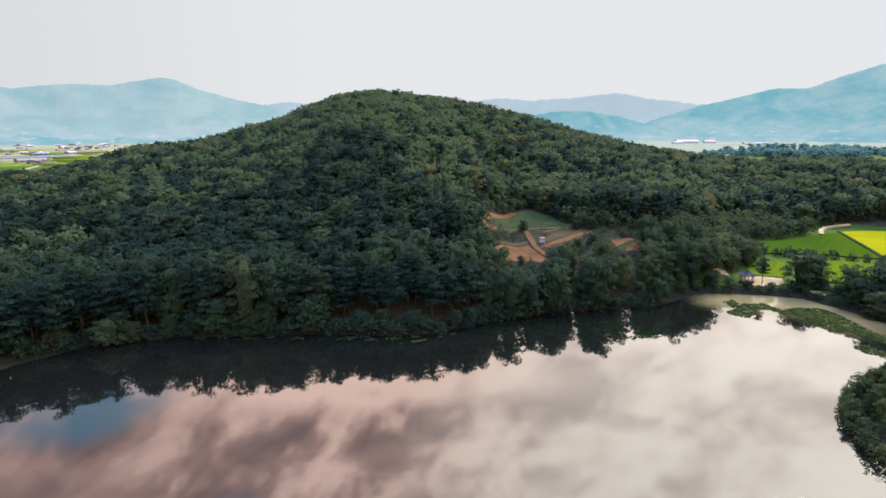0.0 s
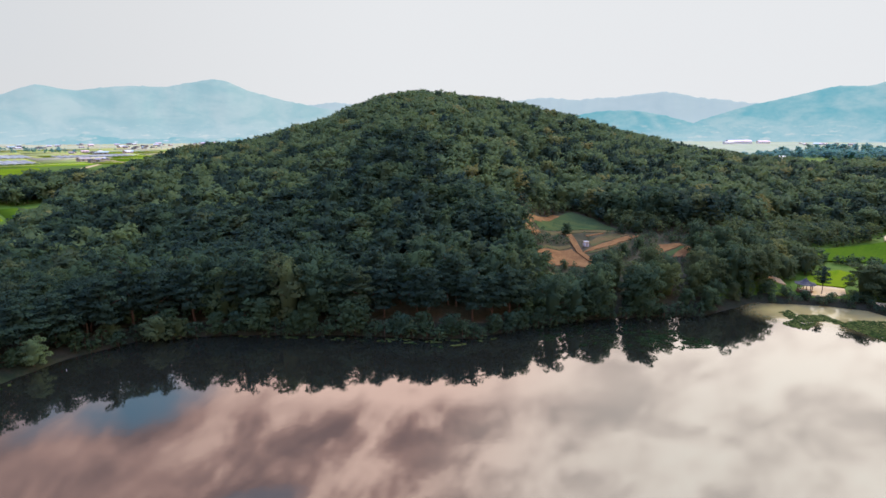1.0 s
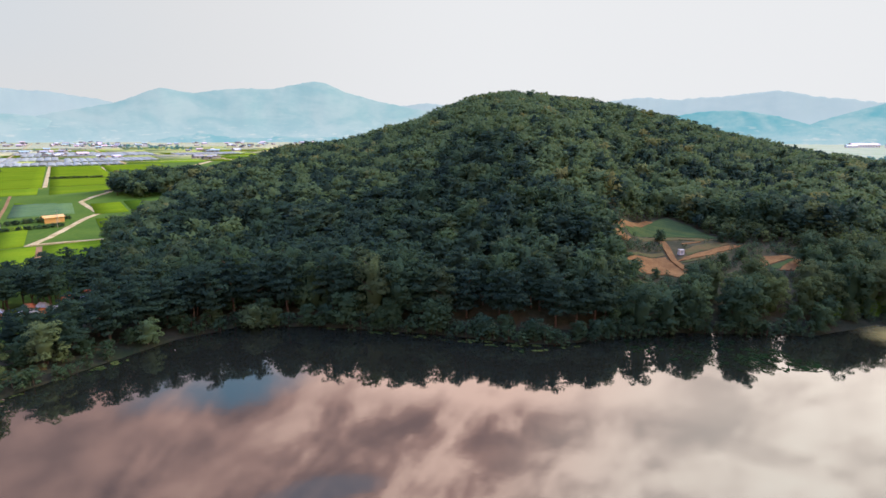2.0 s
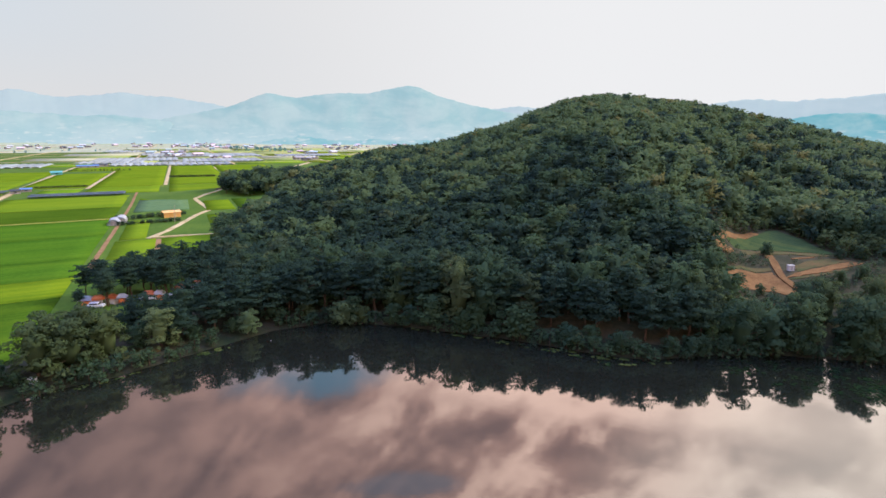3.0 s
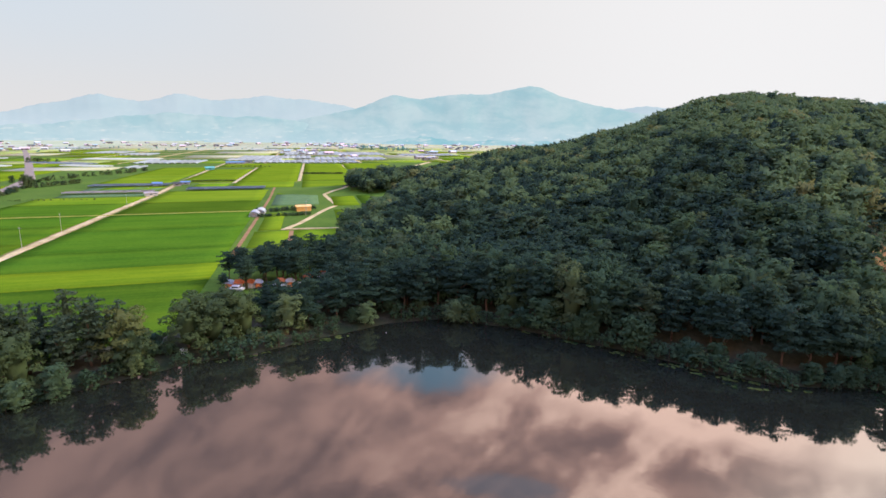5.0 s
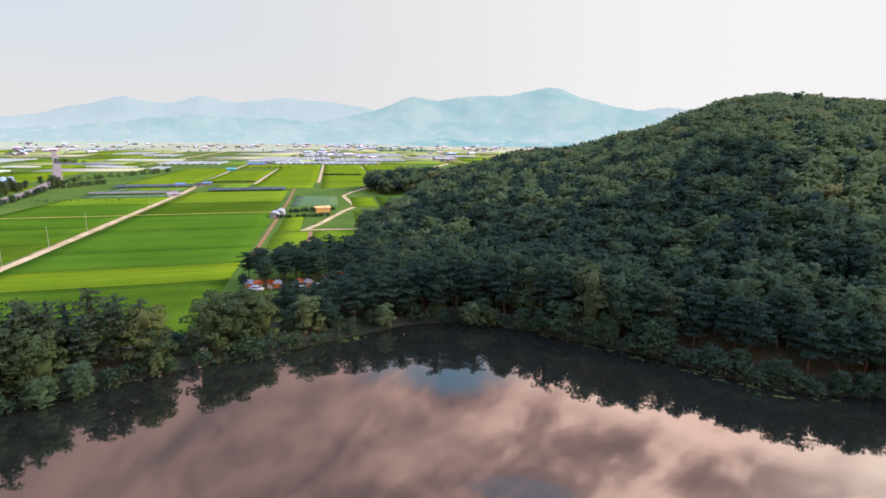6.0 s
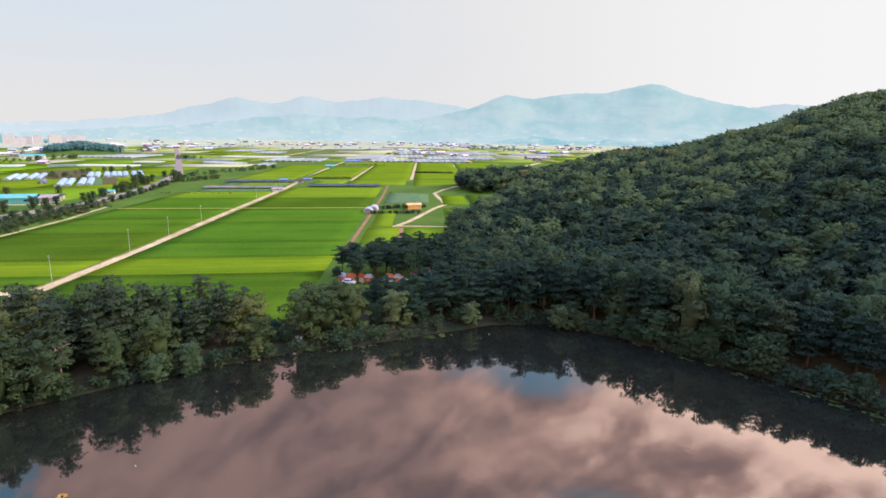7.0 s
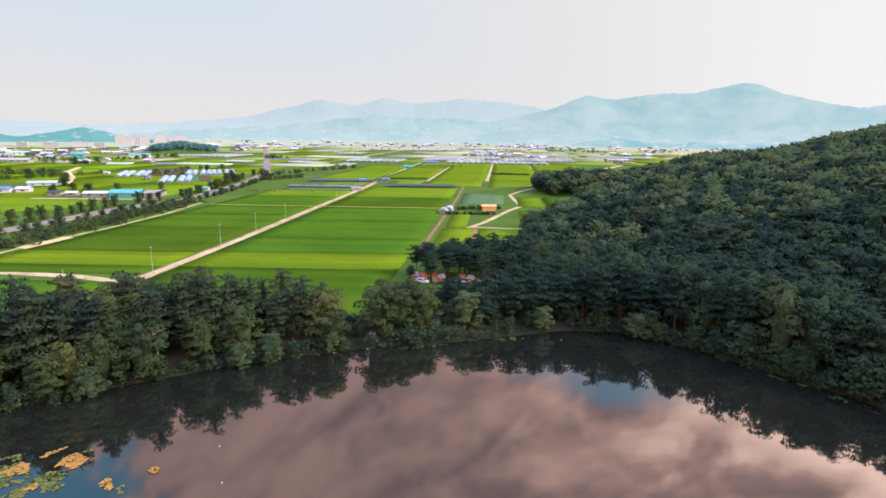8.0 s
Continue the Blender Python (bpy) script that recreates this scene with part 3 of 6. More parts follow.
def field(name, label, mat, a0, a1, b0, b1, height=0.24, step=8.0, category="field", kindof="", base=GROUND_Z):
    """A crop standing on its plot: a low slab with an uneven top."""
    a0, a1 = a0 - 0.42, a1 + 0.42
    na_, nb_ = max(1, min(30, round((a1 - a0) / step))), max(1, min(30, round((b1 - b0) / step)))
    vs, fs = [], []
    for i in range(na_ + 1):
        for j in range(nb_ + 1):
            x, y = plain(a0 + (a1 - a0) * i / na_, b0 + (b1 - b0) * j / nb_)
            vs.append((x, y, base + height + rng.normal(0, 0.03)))
    for i in range(na_):
        for j in range(nb_):
            k = i * (nb_ + 1) + j
            fs.append((k, k + 1, k + nb_ + 2, k + nb_ + 1))
    rim = [i * (nb_ + 1) for i in range(na_ + 1)] + [na_ * (nb_ + 1) + j for j in range(1, nb_ + 1)]
    rim += [i * (nb_ + 1) + nb_ for i in range(na_ - 1, -1, -1)] + [j for j in range(nb_ - 1, 0, -1)]
    first = len(vs)
    vs += [(vs[k][0], vs[k][1], base - 0.3) for k in rim]
    n = len(rim)
    for k in range(n):
        l = (k + 1) % n
        fs.append((rim[k], rim[l], first + l, first + k))
    ob = new(name, mesh_arrays(name, vs, fs, [mat]))
    bmx = bmesh.new()
    bmx.from_mesh(ob.data)
    bmesh.ops.recalc_face_normals(bmx, faces=bmx.faces)
    bmx.to_mesh(ob.data)
    bmx.free()
    return tagged(ob, label, category, kind=kindof)


def ribbon(name, label, mat, pts, width, z=0.0, lift=0.12, kindof="structure", category="road", worldxy=True):
    """A way that follows the ground, with real edges."""
    pts = [Vector(p) if worldxy else Vector(plain(*p)) for p in pts]
    fine = []
    for p, q in zip(pts, pts[1:]):
        n = max(1, int((q - p).length / 5))
        fine += [p + (q - p) * i / n for i in range(n)]
    fine.append(pts[-1])
    bm = bmesh.new()
    rows = []
    for i, p in enumerate(fine):
        d = (fine[min(i + 1, len(fine) - 1)] - fine[max(i - 1, 0)]).normalized()
        side = Vector((-d.y, d.x)) * width / 2
        s, q = (side * (1 + 0.1 * math.sin(i * a) + 0.08 * math.sin(i * b + 2)) for a, b in ((1.7, 2.9), (2.3, 0.9)))
        h = max(float(land(p.x, p.y)), float(land(*(p + s))), float(land(*(p - q)))) + lift + z
        rows.append([bm.verts.new((*(p + s * 1.15), h - 0.6)), bm.verts.new((*(p + s), h)), bm.verts.new((*(p - q), h)), bm.verts.new((*(p - q * 1.15), h - 0.6))])
    for r0, r1 in zip(rows, rows[1:]):
        for k in range(3):
            bm.faces.new((r0[k], r0[k + 1], r1[k + 1], r1[k]))
    bmesh.ops.recalc_face_normals(bm, faces=bm.faces)
    ob = new(name, mesh_bm(name, bm, mat))
    return tagged(ob, label, category, kind=kindof)


PADDY = "bright green rice paddy beside the farm road"
for a0, a1, mat, lab in ((-45, 17, RICE, PADDY), (18, 40, RICE_LIGHT, "yellow-green strip of ripening rice"), (41, 70, RICE, PADDY), (71, 120, RICE, PADDY), (121, 170, RICE, PADDY)):
    field("rice_field", lab, mat, a0, a1, 3, 75)
for a0, a1, mat, lab in ((7, 17, RICE, PADDY), (18, 38, RICE_LIGHT, "yellow-green strip of ripening rice"), (39, 92, RICE, PADDY), (93, 136, RICE, PADDY), (137, 170, RICE, PADDY)):
    field("rice_field", lab, mat, a0, a1, -66, -3)
field("rice_field", PADDY, RICE, -40, -3, -60, -4)
for a0, a1, b0, b1, mat in ((174, 225, 3, 74, RICE), (226, 296, 3, 74, RICE_MID), (174, 225, -66, -3, RICE), (226, 262, -66, -3, RICE_MID), (316, 360, 12, 38, RICE_MID), (316, 372, 42, 92, RICE_MID),
                            (300, 340, -50, -8, RICE_MID), (268, 284, -60, -6, CABBAGE), (300, 338, -60, -8, CABBAGE),
                            (376, 470, -8, 38, RICE_LIGHT), (472, 560, -8, 38, RICE_LIGHT), (376, 470, 42, 94, RICE_LIGHT), (472, 600, 42, 94, RICE_LIGHT),
                            (300, 372, 99, 160, RICE_MID), (378, 460, 99, 190, RICE_LIGHT), (470, 680, 99, 150, RICE_LIGHT), (470, 680, 152, 220, RICE_LIGHT),
                            (360, 470, -70, -14, RICE_MID), (472, 600, -70, -14, RICE_LIGHT), (602, 690, -8, 94, RICE_LIGHT)):
    field("rice_field", "green rice paddy on the open plain", mat, a0, a1, b0, b1)
# plots by the kinked lane
field("rice_field", "small green paddy beside the lane", RICE_MID, 64, 100, 81, 96)
field("rice_field", "small green paddy below the pines", RICE_MID, 40, 100, 98, 140)
field("rice_field", "small green paddy inside the lane's bend", RICE_MID, 106, 166, 119, 150)
field("rice_field", "small green paddy beside the garden", RICE_MID, 104, 160, 82, 92)
field("vegetable_field", "dark green vegetable rows behind the garden", CABBAGE, 194, 256, 82, 111)
field("rice_field", "green paddy beyond the vegetable rows", RICE_MID, 258, 296, 82, 111)
field("rice_field", "yellowing patch beside the wooded mound", RICE_LIGHT, 186, 236, 120, 136)
field("rice_field", "green paddy under the wooded mound", RICE, 170, 250, 138, 165)
# ways
ribbon("road", "pale concrete farm road between rice paddies", CONCRETE, [(0, 0), (60, 1), (170, -1), (300, -2), (395, -7), (560, -11), (700, -12)], 3.2, worldxy=False)
ribbon("road", "dry grassy verge under the farm road", VERGE, [(0, 0), (60, 1), (170, -1), (300, -2), (395, -7)], 5.6, lift=0.03, worldxy=False)
ribbon("road", "pale concrete lane along the lake grove", CONCRETE, [(-3, 0), (3, -20), (6, -45), (4, -120)], 3.6, worldxy=False)
ribbon("road", "narrow yellow grass bund between paddies", BUND, [(172, 74), (172, 3), (173, -66)], 1.1, lift=0.36, worldxy=False)
ribbon("road", "reddish dirt track through the paddies", TRACK, [(52, 77.5), (110, 78), (172, 78.5), (250, 78.5), (345, 77)], 1.6, worldxy=False)
ribbon("road", "pale kinked concrete lane by the garden", CONCRETE, [(103, 93), (120, 100), (172, 115), (188, 122), (250, 115.5), (262, 122), (272, 134)], 2.7, worldxy=False)
ribbon("road", "pale concrete lane running to the hill foot", CONCRETE, [(104, 94), (103.5, 104), (100.5, 120), (96, 134)], 1.9, lift=0.4, worldxy=False)
ribbon("road", "brown dirt path between small paddies", TRACK, [(100, 97), (55, 96)], 2.6, worldxy=False)
ribbon("road", "pale straight farm track on the plain", CONCRETE, [(363, 40), (590, 41)], 2.8, worldxy=False)
ribbon("road", "pale straight farm track on the plain", CONCRETE, [(374, 96), (700, 98)], 3.0, worldxy=False)
ribbon("road", "pale bund lane beyond the shade nets", BUND, [(365, 12), (366, 95)], 2.0, worldxy=False)
ribbon("road", "winding pale road toward the far village", CONCRETE, [(-470, 600), (-640, 960), (-700, 1180), (-860, 1420)], 7.0)
ribbon("road", "pale farm track near the wooded mound", CONCRETE, [(-470, 475), (-560, 560), (-660, 690), (-700, 800)], 4.0)
ribbon("road", "grey two-lane highway lined with trees", ASPHALT, [(-240, -75), (-300, -15), (-352, 33), (-392, 83), (-441, 117), (-497, 151), (-592, 198), (-760, 256), (-1129, 379), (-1500, 500)], 8, lift=0.5)
ribbon("road", "thin dry edge track beside the highway slope", CONCRETE, [(-240, -20), (-261, -3), (-290, 26), (-326, 56), (-363, 81)], 1.3)
ribbon("road", "pale side lane in front of the warehouses", CONCRETE, [(-452, -30), (-420, 20), (-392, 62)], 4)
ribbon("road", "sandy path behind the warehouses", SAND, [(-525, 17), (-601, 25), (-681, 25), (-756, 39)], 5, lift=0.55)


# ---- trees ----
def tufts(lobes, n, size, seed, droop=0.25):
    """n small bent leaf tufts over the given lobes (x, y, z, rx, ry, rz)."""
    g = np.random.default_rng(seed)
    lobes = np.array(lobes, float)
    wgt = (lobes[:, 3] * lobes[:, 4] + lobes[:, 3] * lobes[:, 5]) ** 0.9
    pick = g.choice(len(lobes), n, p=wgt / wgt.sum())
    d = g.normal(size=(n, 3))
    d[:, 2] = np.where(d[:, 2] < -0.5, -d[:, 2] * 0.6, d[:, 2])
    d /= np.linalg.norm(d, axis=1)[:, None]
    rad = g.uniform(0.45, 1.0, n) ** 0.5
    c = lobes[pick, :3] + d * lobes[pick, 3:] * rad[:, None]
    nrm = d + np.array((0, 0, 0.6)) + g.normal(0, 0.6, (n, 3))
    nrm /= np.linalg.norm(nrm, axis=1)[:, None]
    t1 = np.cross(nrm, np.cross(c * (1, 1, 0.2) + g.normal(0, 1.2, (n, 3)), nrm))
    t1 /= np.linalg.norm(t1, axis=1)[:, None]
    t2 = np.cross(nrm, t1)
    s = size * g.uniform(0.6, 1.4, n)[:, None]
    k = g.uniform(0.6, 1.2, (n, 3, 1))
    v = np.stack([c + t1 * s * k[:, 0] * 1.25 - nrm * s * droop, c - t1 * s * 0.55 * k[:, 1] + t2 * s * 0.62, c - t1 * s * 0.55 * k[:, 2] - t2 * s * 0.62], 1).reshape(-1, 3)
    mid = np.array((0, 0, lobes[:, 2].mean()))
    out = (c - mid) / np.maximum(np.linalg.norm(c - mid, axis=1), 0.1)[:, None]
    soft = d * 0.4 + out * 0.5 + np.array((0, 0, 0.7)) + nrm * 0.06
    soft /= np.linalg.norm(soft, axis=1)[:, None]
    return v, np.arange(3 * n).reshape(-1, 3), np.repeat(soft, 3, 0)


def heart(lobes, full, seed, sides=6):
    """The dense inside of a crown: a lumpy closed body within the tufts."""
    g = np.random.default_rng(seed)
    lobes = np.array(lobes, float)
    lo, hi = (lobes[:, 2] - lobes[:, 5]).min(), (lobes[:, 2] + lobes[:, 5]).max()
    wide = (np.hypot(lobes[:, 0], lobes[:, 1]) + lobes[:, 3]).max()
    vs = [(0, 0, lo + 0.06 * (hi - lo))]
    for f, r in ((0.16, 0.62), (0.36, 0.86), (0.58, 0.78), (0.78, 0.55), (0.91, 0.28)):
        turn = g.uniform(0, 1)
        for i in range(sides):
            a, q = 6.2832 * (i + turn) / sides, full * wide * r * g.uniform(0.8, 1.1)
            vs.append((q * math.cos(a), q * math.sin(a), lo + (f + g.uniform(-0.03, 0.03)) * (hi - lo)))
    vs.append((0, 0, lo + 0.96 * (hi - lo)))
    fs = [(0, 1 + (i + 1) % sides, 1 + i) for i in range(sides)]
    for k in range(4):
        for i in range(sides):
            p, q = 1 + k * sides + i, 1 + k * sides + (i + 1) % sides
            fs += [(p, q, q + sides), (p, q + sides, p + sides)]
    fs += [(len(vs) - 1, 1 + 4 * sides + i, 1 + 4 * sides + (i + 1) % sides) for i in range(sides)]
    vs = np.array(vs)
    nm = vs - (0, 0, (lo + hi) / 2)
    nm = nm / np.maximum(np.linalg.norm(nm, axis=1), 0.1)[:, None] * 0.6 + (0, 0, 0.5)
    return vs, np.array(fs), nm / np.linalg.norm(nm, axis=1)[:, None]


def crowned(lobes, n, size, seed, full):
    """Tufts over their dense heart, as vertices, triangles and normals."""
    v, f, nm = tufts(lobes, n, size, seed)
    hv, hf, hn = heart(lobes, full, seed)
    return np.concatenate([v, hv]), np.concatenate([f, hf + len(v)]), np.concatenate([nm, hn])


def pine_lobes(h, spread, seed, low=0.35):
    """Whorls of boughs, each a run of small flat sprays from the stem outwards, longest a third of the way up."""
    g = np.random.default_rng(seed)
    out, z = [], h * low
    while z < h * 0.95:
        f = (z / h - low) / (1 - low)
        r = spread * (1.0 - 0.6 * f ** 2.0) * (0.7 + 0.3 * min(1, f * 4)) * g.uniform(0.86, 1.1)
        n = 6 if f < 0.5 else 5 if f < 0.8 else 4
        turn = g.uniform(0, 6.28)
        for q in range(n):
            a, reach = turn + 6.28 * (q + g.uniform(-0.35, 0.35)) / n, r * g.uniform(0.55, 1.15)
            lift = g.uniform(-0.035, 0.04) * h
            for t, w_ in ((0.42, 0.30), (0.82, 0.24)):
                out.append((reach * t * math.cos(a), reach * t * math.sin(a), z + lift + 0.05 * reach * t, r * w_ + 0.25, r * w_ + 0.25, 0.022 * h + 0.05 * r))
        z += h * 0.1 * g.uniform(0.85, 1.15)
    out.append((0, 0, h * 0.95, 0.1 * spread + 0.2, 0.1 * spread + 0.2, h * 0.05))
    return out


def broad_lobes(h, spread, seed, low=0.2):
    """A billowing crown: one body with many smaller lobes of uneven size over it."""
    g = np.random.default_rng(seed)
    out = [(0, 0, h * 0.6, spread * 0.6, spread * 0.6, h * 0.32)]
    lean = g.uniform(-0.12, 0.12, 2) * spread
    for i in range(30):
        a, f = i * 2.4 + g.uniform(-0.6, 0.6), (i + g.uniform(0, 1)) / 30
        z = h * (low + 0.05 + (0.88 - low) * f)
        r = spread * (0.82 - 0.62 * abs(f - 0.38)) * g.uniform(0.82, 1.08)
        q = spread * g.uniform(0.17, 0.36)
        out.append((r * math.cos(a) + lean[0] * f, r * math.sin(a) + lean[1] * f, z, q, q, q * g.uniform(0.6, 0.85)))
    return out


def trunk(h, lobes, r, seed, limbs=6):
    bm = bmesh.new()
    g = np.random.default_rng(seed)
    p, rad = Vector((0, 0, -0.8)), r
    for i in range(4):
        q = Vector((g.normal(0, 0.025 * h), g.normal(0, 0.025 * h), h * 0.8 * (i + 1) / 4))
        tube(bm, p, q, rad, rad * 0.72, 7)
        p, rad = q, rad * 0.72
    for i in g.choice(len(lobes), min(limbs, len(lobes)), replace=False):
        l = lobes[i]
        tube(bm, (0, 0, max(h * 0.2, l[2] - 0.16 * h)), l[:3], r * 0.4, r * 0.12, 4)
    return bm


TREES = {}


def tree_master(key, pine, h, spread, n, size, seed, low):
    lobes = (pine_lobes if pine else broad_lobes)(h, spread, seed, low)
    v, f, nm = crowned(lobes, n, size, seed, 0.2 if pine else 0.4)
    crown = mesh_arrays("crown", v, f, [{"willow": WILLOW, "alder": GROVE, "grove": GROVE_PINE, "pine": PINE, "camp": PINE}.get(key[0], LEAF)], tint=np.full(len(v), 0.0), normals=nm)
    stem = mesh_bm("trunk", trunk(h, lobes, 0.017 * h + 0.05, seed), BARK)
    TREES[key] = (crown, stem, pine)


for i in range(4):
    tree_master(("pine", i), True, 12.0, 4.3, 3300, 0.255, 40 + i, 0.3)
    tree_master(("grove", i), True, 12.0, 3.0, 2500, 0.235, 45 + i, 0.2)
    tree_master(("camp", i), True, 12.0, 4.3, 2300, 0.28, 50 + i, 0.45)
    tree_master(("broad", i), False, 10.0, 4.0, 3250, 0.235, 60 + i, 0.0)
    tree_master(("alder", i), False, 10.0, 4.0, 3250, 0.235, 64 + i, 0.0)
    tree_master(("willow", i), False, 10.0, 4.0, 2800, 0.25, 70 + i, 0.0)
    tree_master(("bush", i), False, 4.5, 2.6, 900, 0.24, 80 + i, 0.02)

TREE_LABELS = {"grove": "olive-green pine with layered boughs in the bank grove", "pine": "dark green pine with layered boughs at the lakeside", "camp": "tall bare-stemmed pine over the camp", "broad": "dense dark green broadleaf tree on the lake bank", "alder": "leafy olive-green broadleaf tree on the lake bank", "bush": "low rounded leafy shrub at the water's edge"}


def plant(key, x, y, height, label="", group="lakeside trees", wide=1.0):
    crown, stem, pine = TREES[key]
    s = height / {"pine": 12.0, "grove": 12.0, "camp": 12.0, "broad": 10.0, "willow": 10.0, "alder": 10.0, "bush": 4.5}[key[0]]
    m = Matrix.LocRotScale((x, y, float(land(x, y)) - 0.05), Euler((0, 0, rng.uniform(0, 6.28))), (s * wide, s * wide, s))
    t = thing("shrub" if key[0] == "bush" else "tree", m, label or TREE_LABELS[key[0]], "shrub" if key[0] == "bush" else "tree", group)
    part("trunk", stem, BARK, t)
    part("crown", crown, PINE, t)
    return t


def inside(poly, x, y):
    c = False
    for (ax, ay), (bx, by) in zip(poly, poly[1:] + poly[:1]):
        if (ay > y) != (by > y) and x < ax + (y - ay) * (bx - ax) / (by - ay):
            c = not c
    return c


def scatter(poly, gap, jitter=0.35):
    xs, ys = [p[0] for p in poly], [p[1] for p in poly]
    out = []
    x = min(xs)
    row = 0
    while x < max(xs):
        y = min(ys) + (row % 2) * gap / 2
        while y < max(ys):
            px, py = x + rng.uniform(-jitter, jitter) * gap, y + rng.uniform(-jitter, jitter) * gap
            if inside(poly, px, py):
                out.append((px, py))
            y += gap
        x += gap * 0.87
        row += 1
    return out


def pick(kinds):
    return (kinds[int(rng.integers(len(kinds)))], int(rng.integers(4)))


# the left bank's grove
for x, y in scatter([(-110, -24), (-110, -8), (-109, 10), (-107.5, 28), (-104.5, 46), (-110, 52), (-122, 36), (-129, 4), (-131, -24)], 4.9):
    d = float(shore_distance(x, y))
    if math.hypot(x + 110, y - 17.2) < 2.2:
        continue
    if d < 5:
        plant(pick(["alder", "alder", "alder"]), x, y, rng.uniform(6.5, 11), "bushy bright green broadleaf tree leaning over the bank", wide=1.15)
    else:
        plant(pick(["grove", "grove", "grove", "alder"]), x, y, rng.uniform(12.5, 16.5) - max(0, (y - 26) * 0.09) + (1.3 if y < 8 else 0), wide=1.1)
# trees in front of the camp
for x, y, h, k in ((-103.5, 58.5, 11, "alder"), (-101.5, 63, 10, "alder"), (-106.5, 63.5, 10.5, "alder"), (-104.5, 69, 10.5, "alder"), (-100, 69.5, 9.5, "alder"), (-110, 70, 8.5, "alder"), (-98.5, 75, 5.5, "broad"), (-101.5, 80, 10.5, "pine"), (-96.5, 84.5, 11, "pine"), (-103, 86, 8.3, "pine"), (-94, 81, 9, "pine"), (-106, 80, 9, "pine"), (-87, 100, 12, "pine"), (-100, 97, 12, "pine"),
                   (-92, 89, 11, "pine"), (-98, 92, 10.3, "pine"), (-90, 95, 12, "pine"), (-94, 99, 12.5, "pine"), (-103.5, 93, 10.5, "pine"), (-108, 86, 6.8, "pine"), (-111, 79, 6.5, "alder"), (-104, 101, 10, "pine"), (-103.5, 47.5, 8, "alder"), (-107, 47.5, 11, "alder"),
                   (-105.5, 52.5, 3, "bush"), (-108.5, 54, 3.5, "bush"), (-103.5, 54.5, 2.4, "bush"), (-92.5, 84, 3, "bush"), (-86, 101, 5, "bush"), (-88.5, 91, 3.5, "bush"), (-66.5, 110, 4.5, "alder")):
    plant((k, int(rng.integers(4))), x, y, h, wide=1.2)
# pines round the camp, with a clearing on the lake side of the tents
CAMP = [(-138.5, 88.5, 1.1, 30, "white"), (-136.5, 90, 1.0, 50, "orange"), (-134, 92.5, 0.9, 10, "orange"), (-132.2, 93.6, 0.8, 40, "white"), (-128.5, 98.5, 1.0, 35, "orange"), (-126.2, 100, 0.9, 20, "white"), (-126, 106.5, 0.9, 60, "orange"), (-127, 114.5, 1.0, 35, "orange"), (-128.5, 119, 1.1, 15, "orange")]


def clearing(x, y):
    for tx, ty, *_ in CAMP:
        along, off = Vector((tx + 1.7, ty + 2.5)), Vector((x, y))
        d = along.normalized()
        ahead = along.length - off.dot(d)
        if -1.5 < ahead < 10.0 and abs(off.x * d.y - off.y * d.x) < 1.4:
            return True
    return False


for x, y in scatter([(-142, 94), (-147, 101), (-149, 112), (-141, 126), (-131, 134), (-112, 128), (-110, 112), (-120, 103), (-128, 96), (-136, 92)], 5.4):
    if clearing(x, y):
        continue
    plant(pick(["camp"]), x, y, rng.uniform(9.2, 11.2), "dark pine shading the camp beside the paddies")
for x, y, h in ((-136, 88.5, 5.5), (-139, 98, 10), (-135, 101, 10.5), (-129, 104, 10), (-124, 103, 9.5), (-143, 95, 9.5), (-131.5, 92.8, 9.5), (-119, 112, 10)):
    plant(pick(["camp"]), x, y, h, "dark pine shading the camp beside the paddies")
for x, y, h in ((-104, 34.5, 6.5), (-105, 29, 5.5), (-95.0, 77.5, 8.6), (-85.8, 92.5, 5.8), (-107, 4, 6), (-101.8, 46.5, 4.6)):
    plant(("willow", int(rng.integers(4))), x, y, h, "pale green willow on the lake bank", wide=1.15)
for x, y in scatter([(-84, 101), (-76, 109), (-84, 122), (-110, 124), (-104, 108), (-96, 103)], 5.6):
    plant(pick(["pine", "pine", "broad"]), x, y, rng.uniform(11, 14))
# the hill's front rank along the water
for ax, ay, bx, by in ((-80, 106, -58, 113.5), (-58, 113.5, -29, 115.5), (-29, 115.5, -2, 115.5), (-2, 115.5, 12, 123.5)):
    n = int(math.hypot(bx - ax, by - ay) / 5.0)
    for i in range(n):
        for off, hh in ((0.3, (4, 8)), (5.0, (12.3, 15)), (11.0, (12, 16))):
            t = (i + rng.uniform(0, 1)) / n
            px = ax + (bx - ax) * t + rng.uniform(-1, 1)
            plant(pick(["broad", "bush"] if off < 3 else ["pine", "broad", "pine"]), px, ay + (by - ay) * t + off + rng.uniform(-1, 1), rng.uniform(*hh) * float(np.interp(px, (-30, -14), (1.05, 0.92))), wide=1.2 if off < 3 else 1)
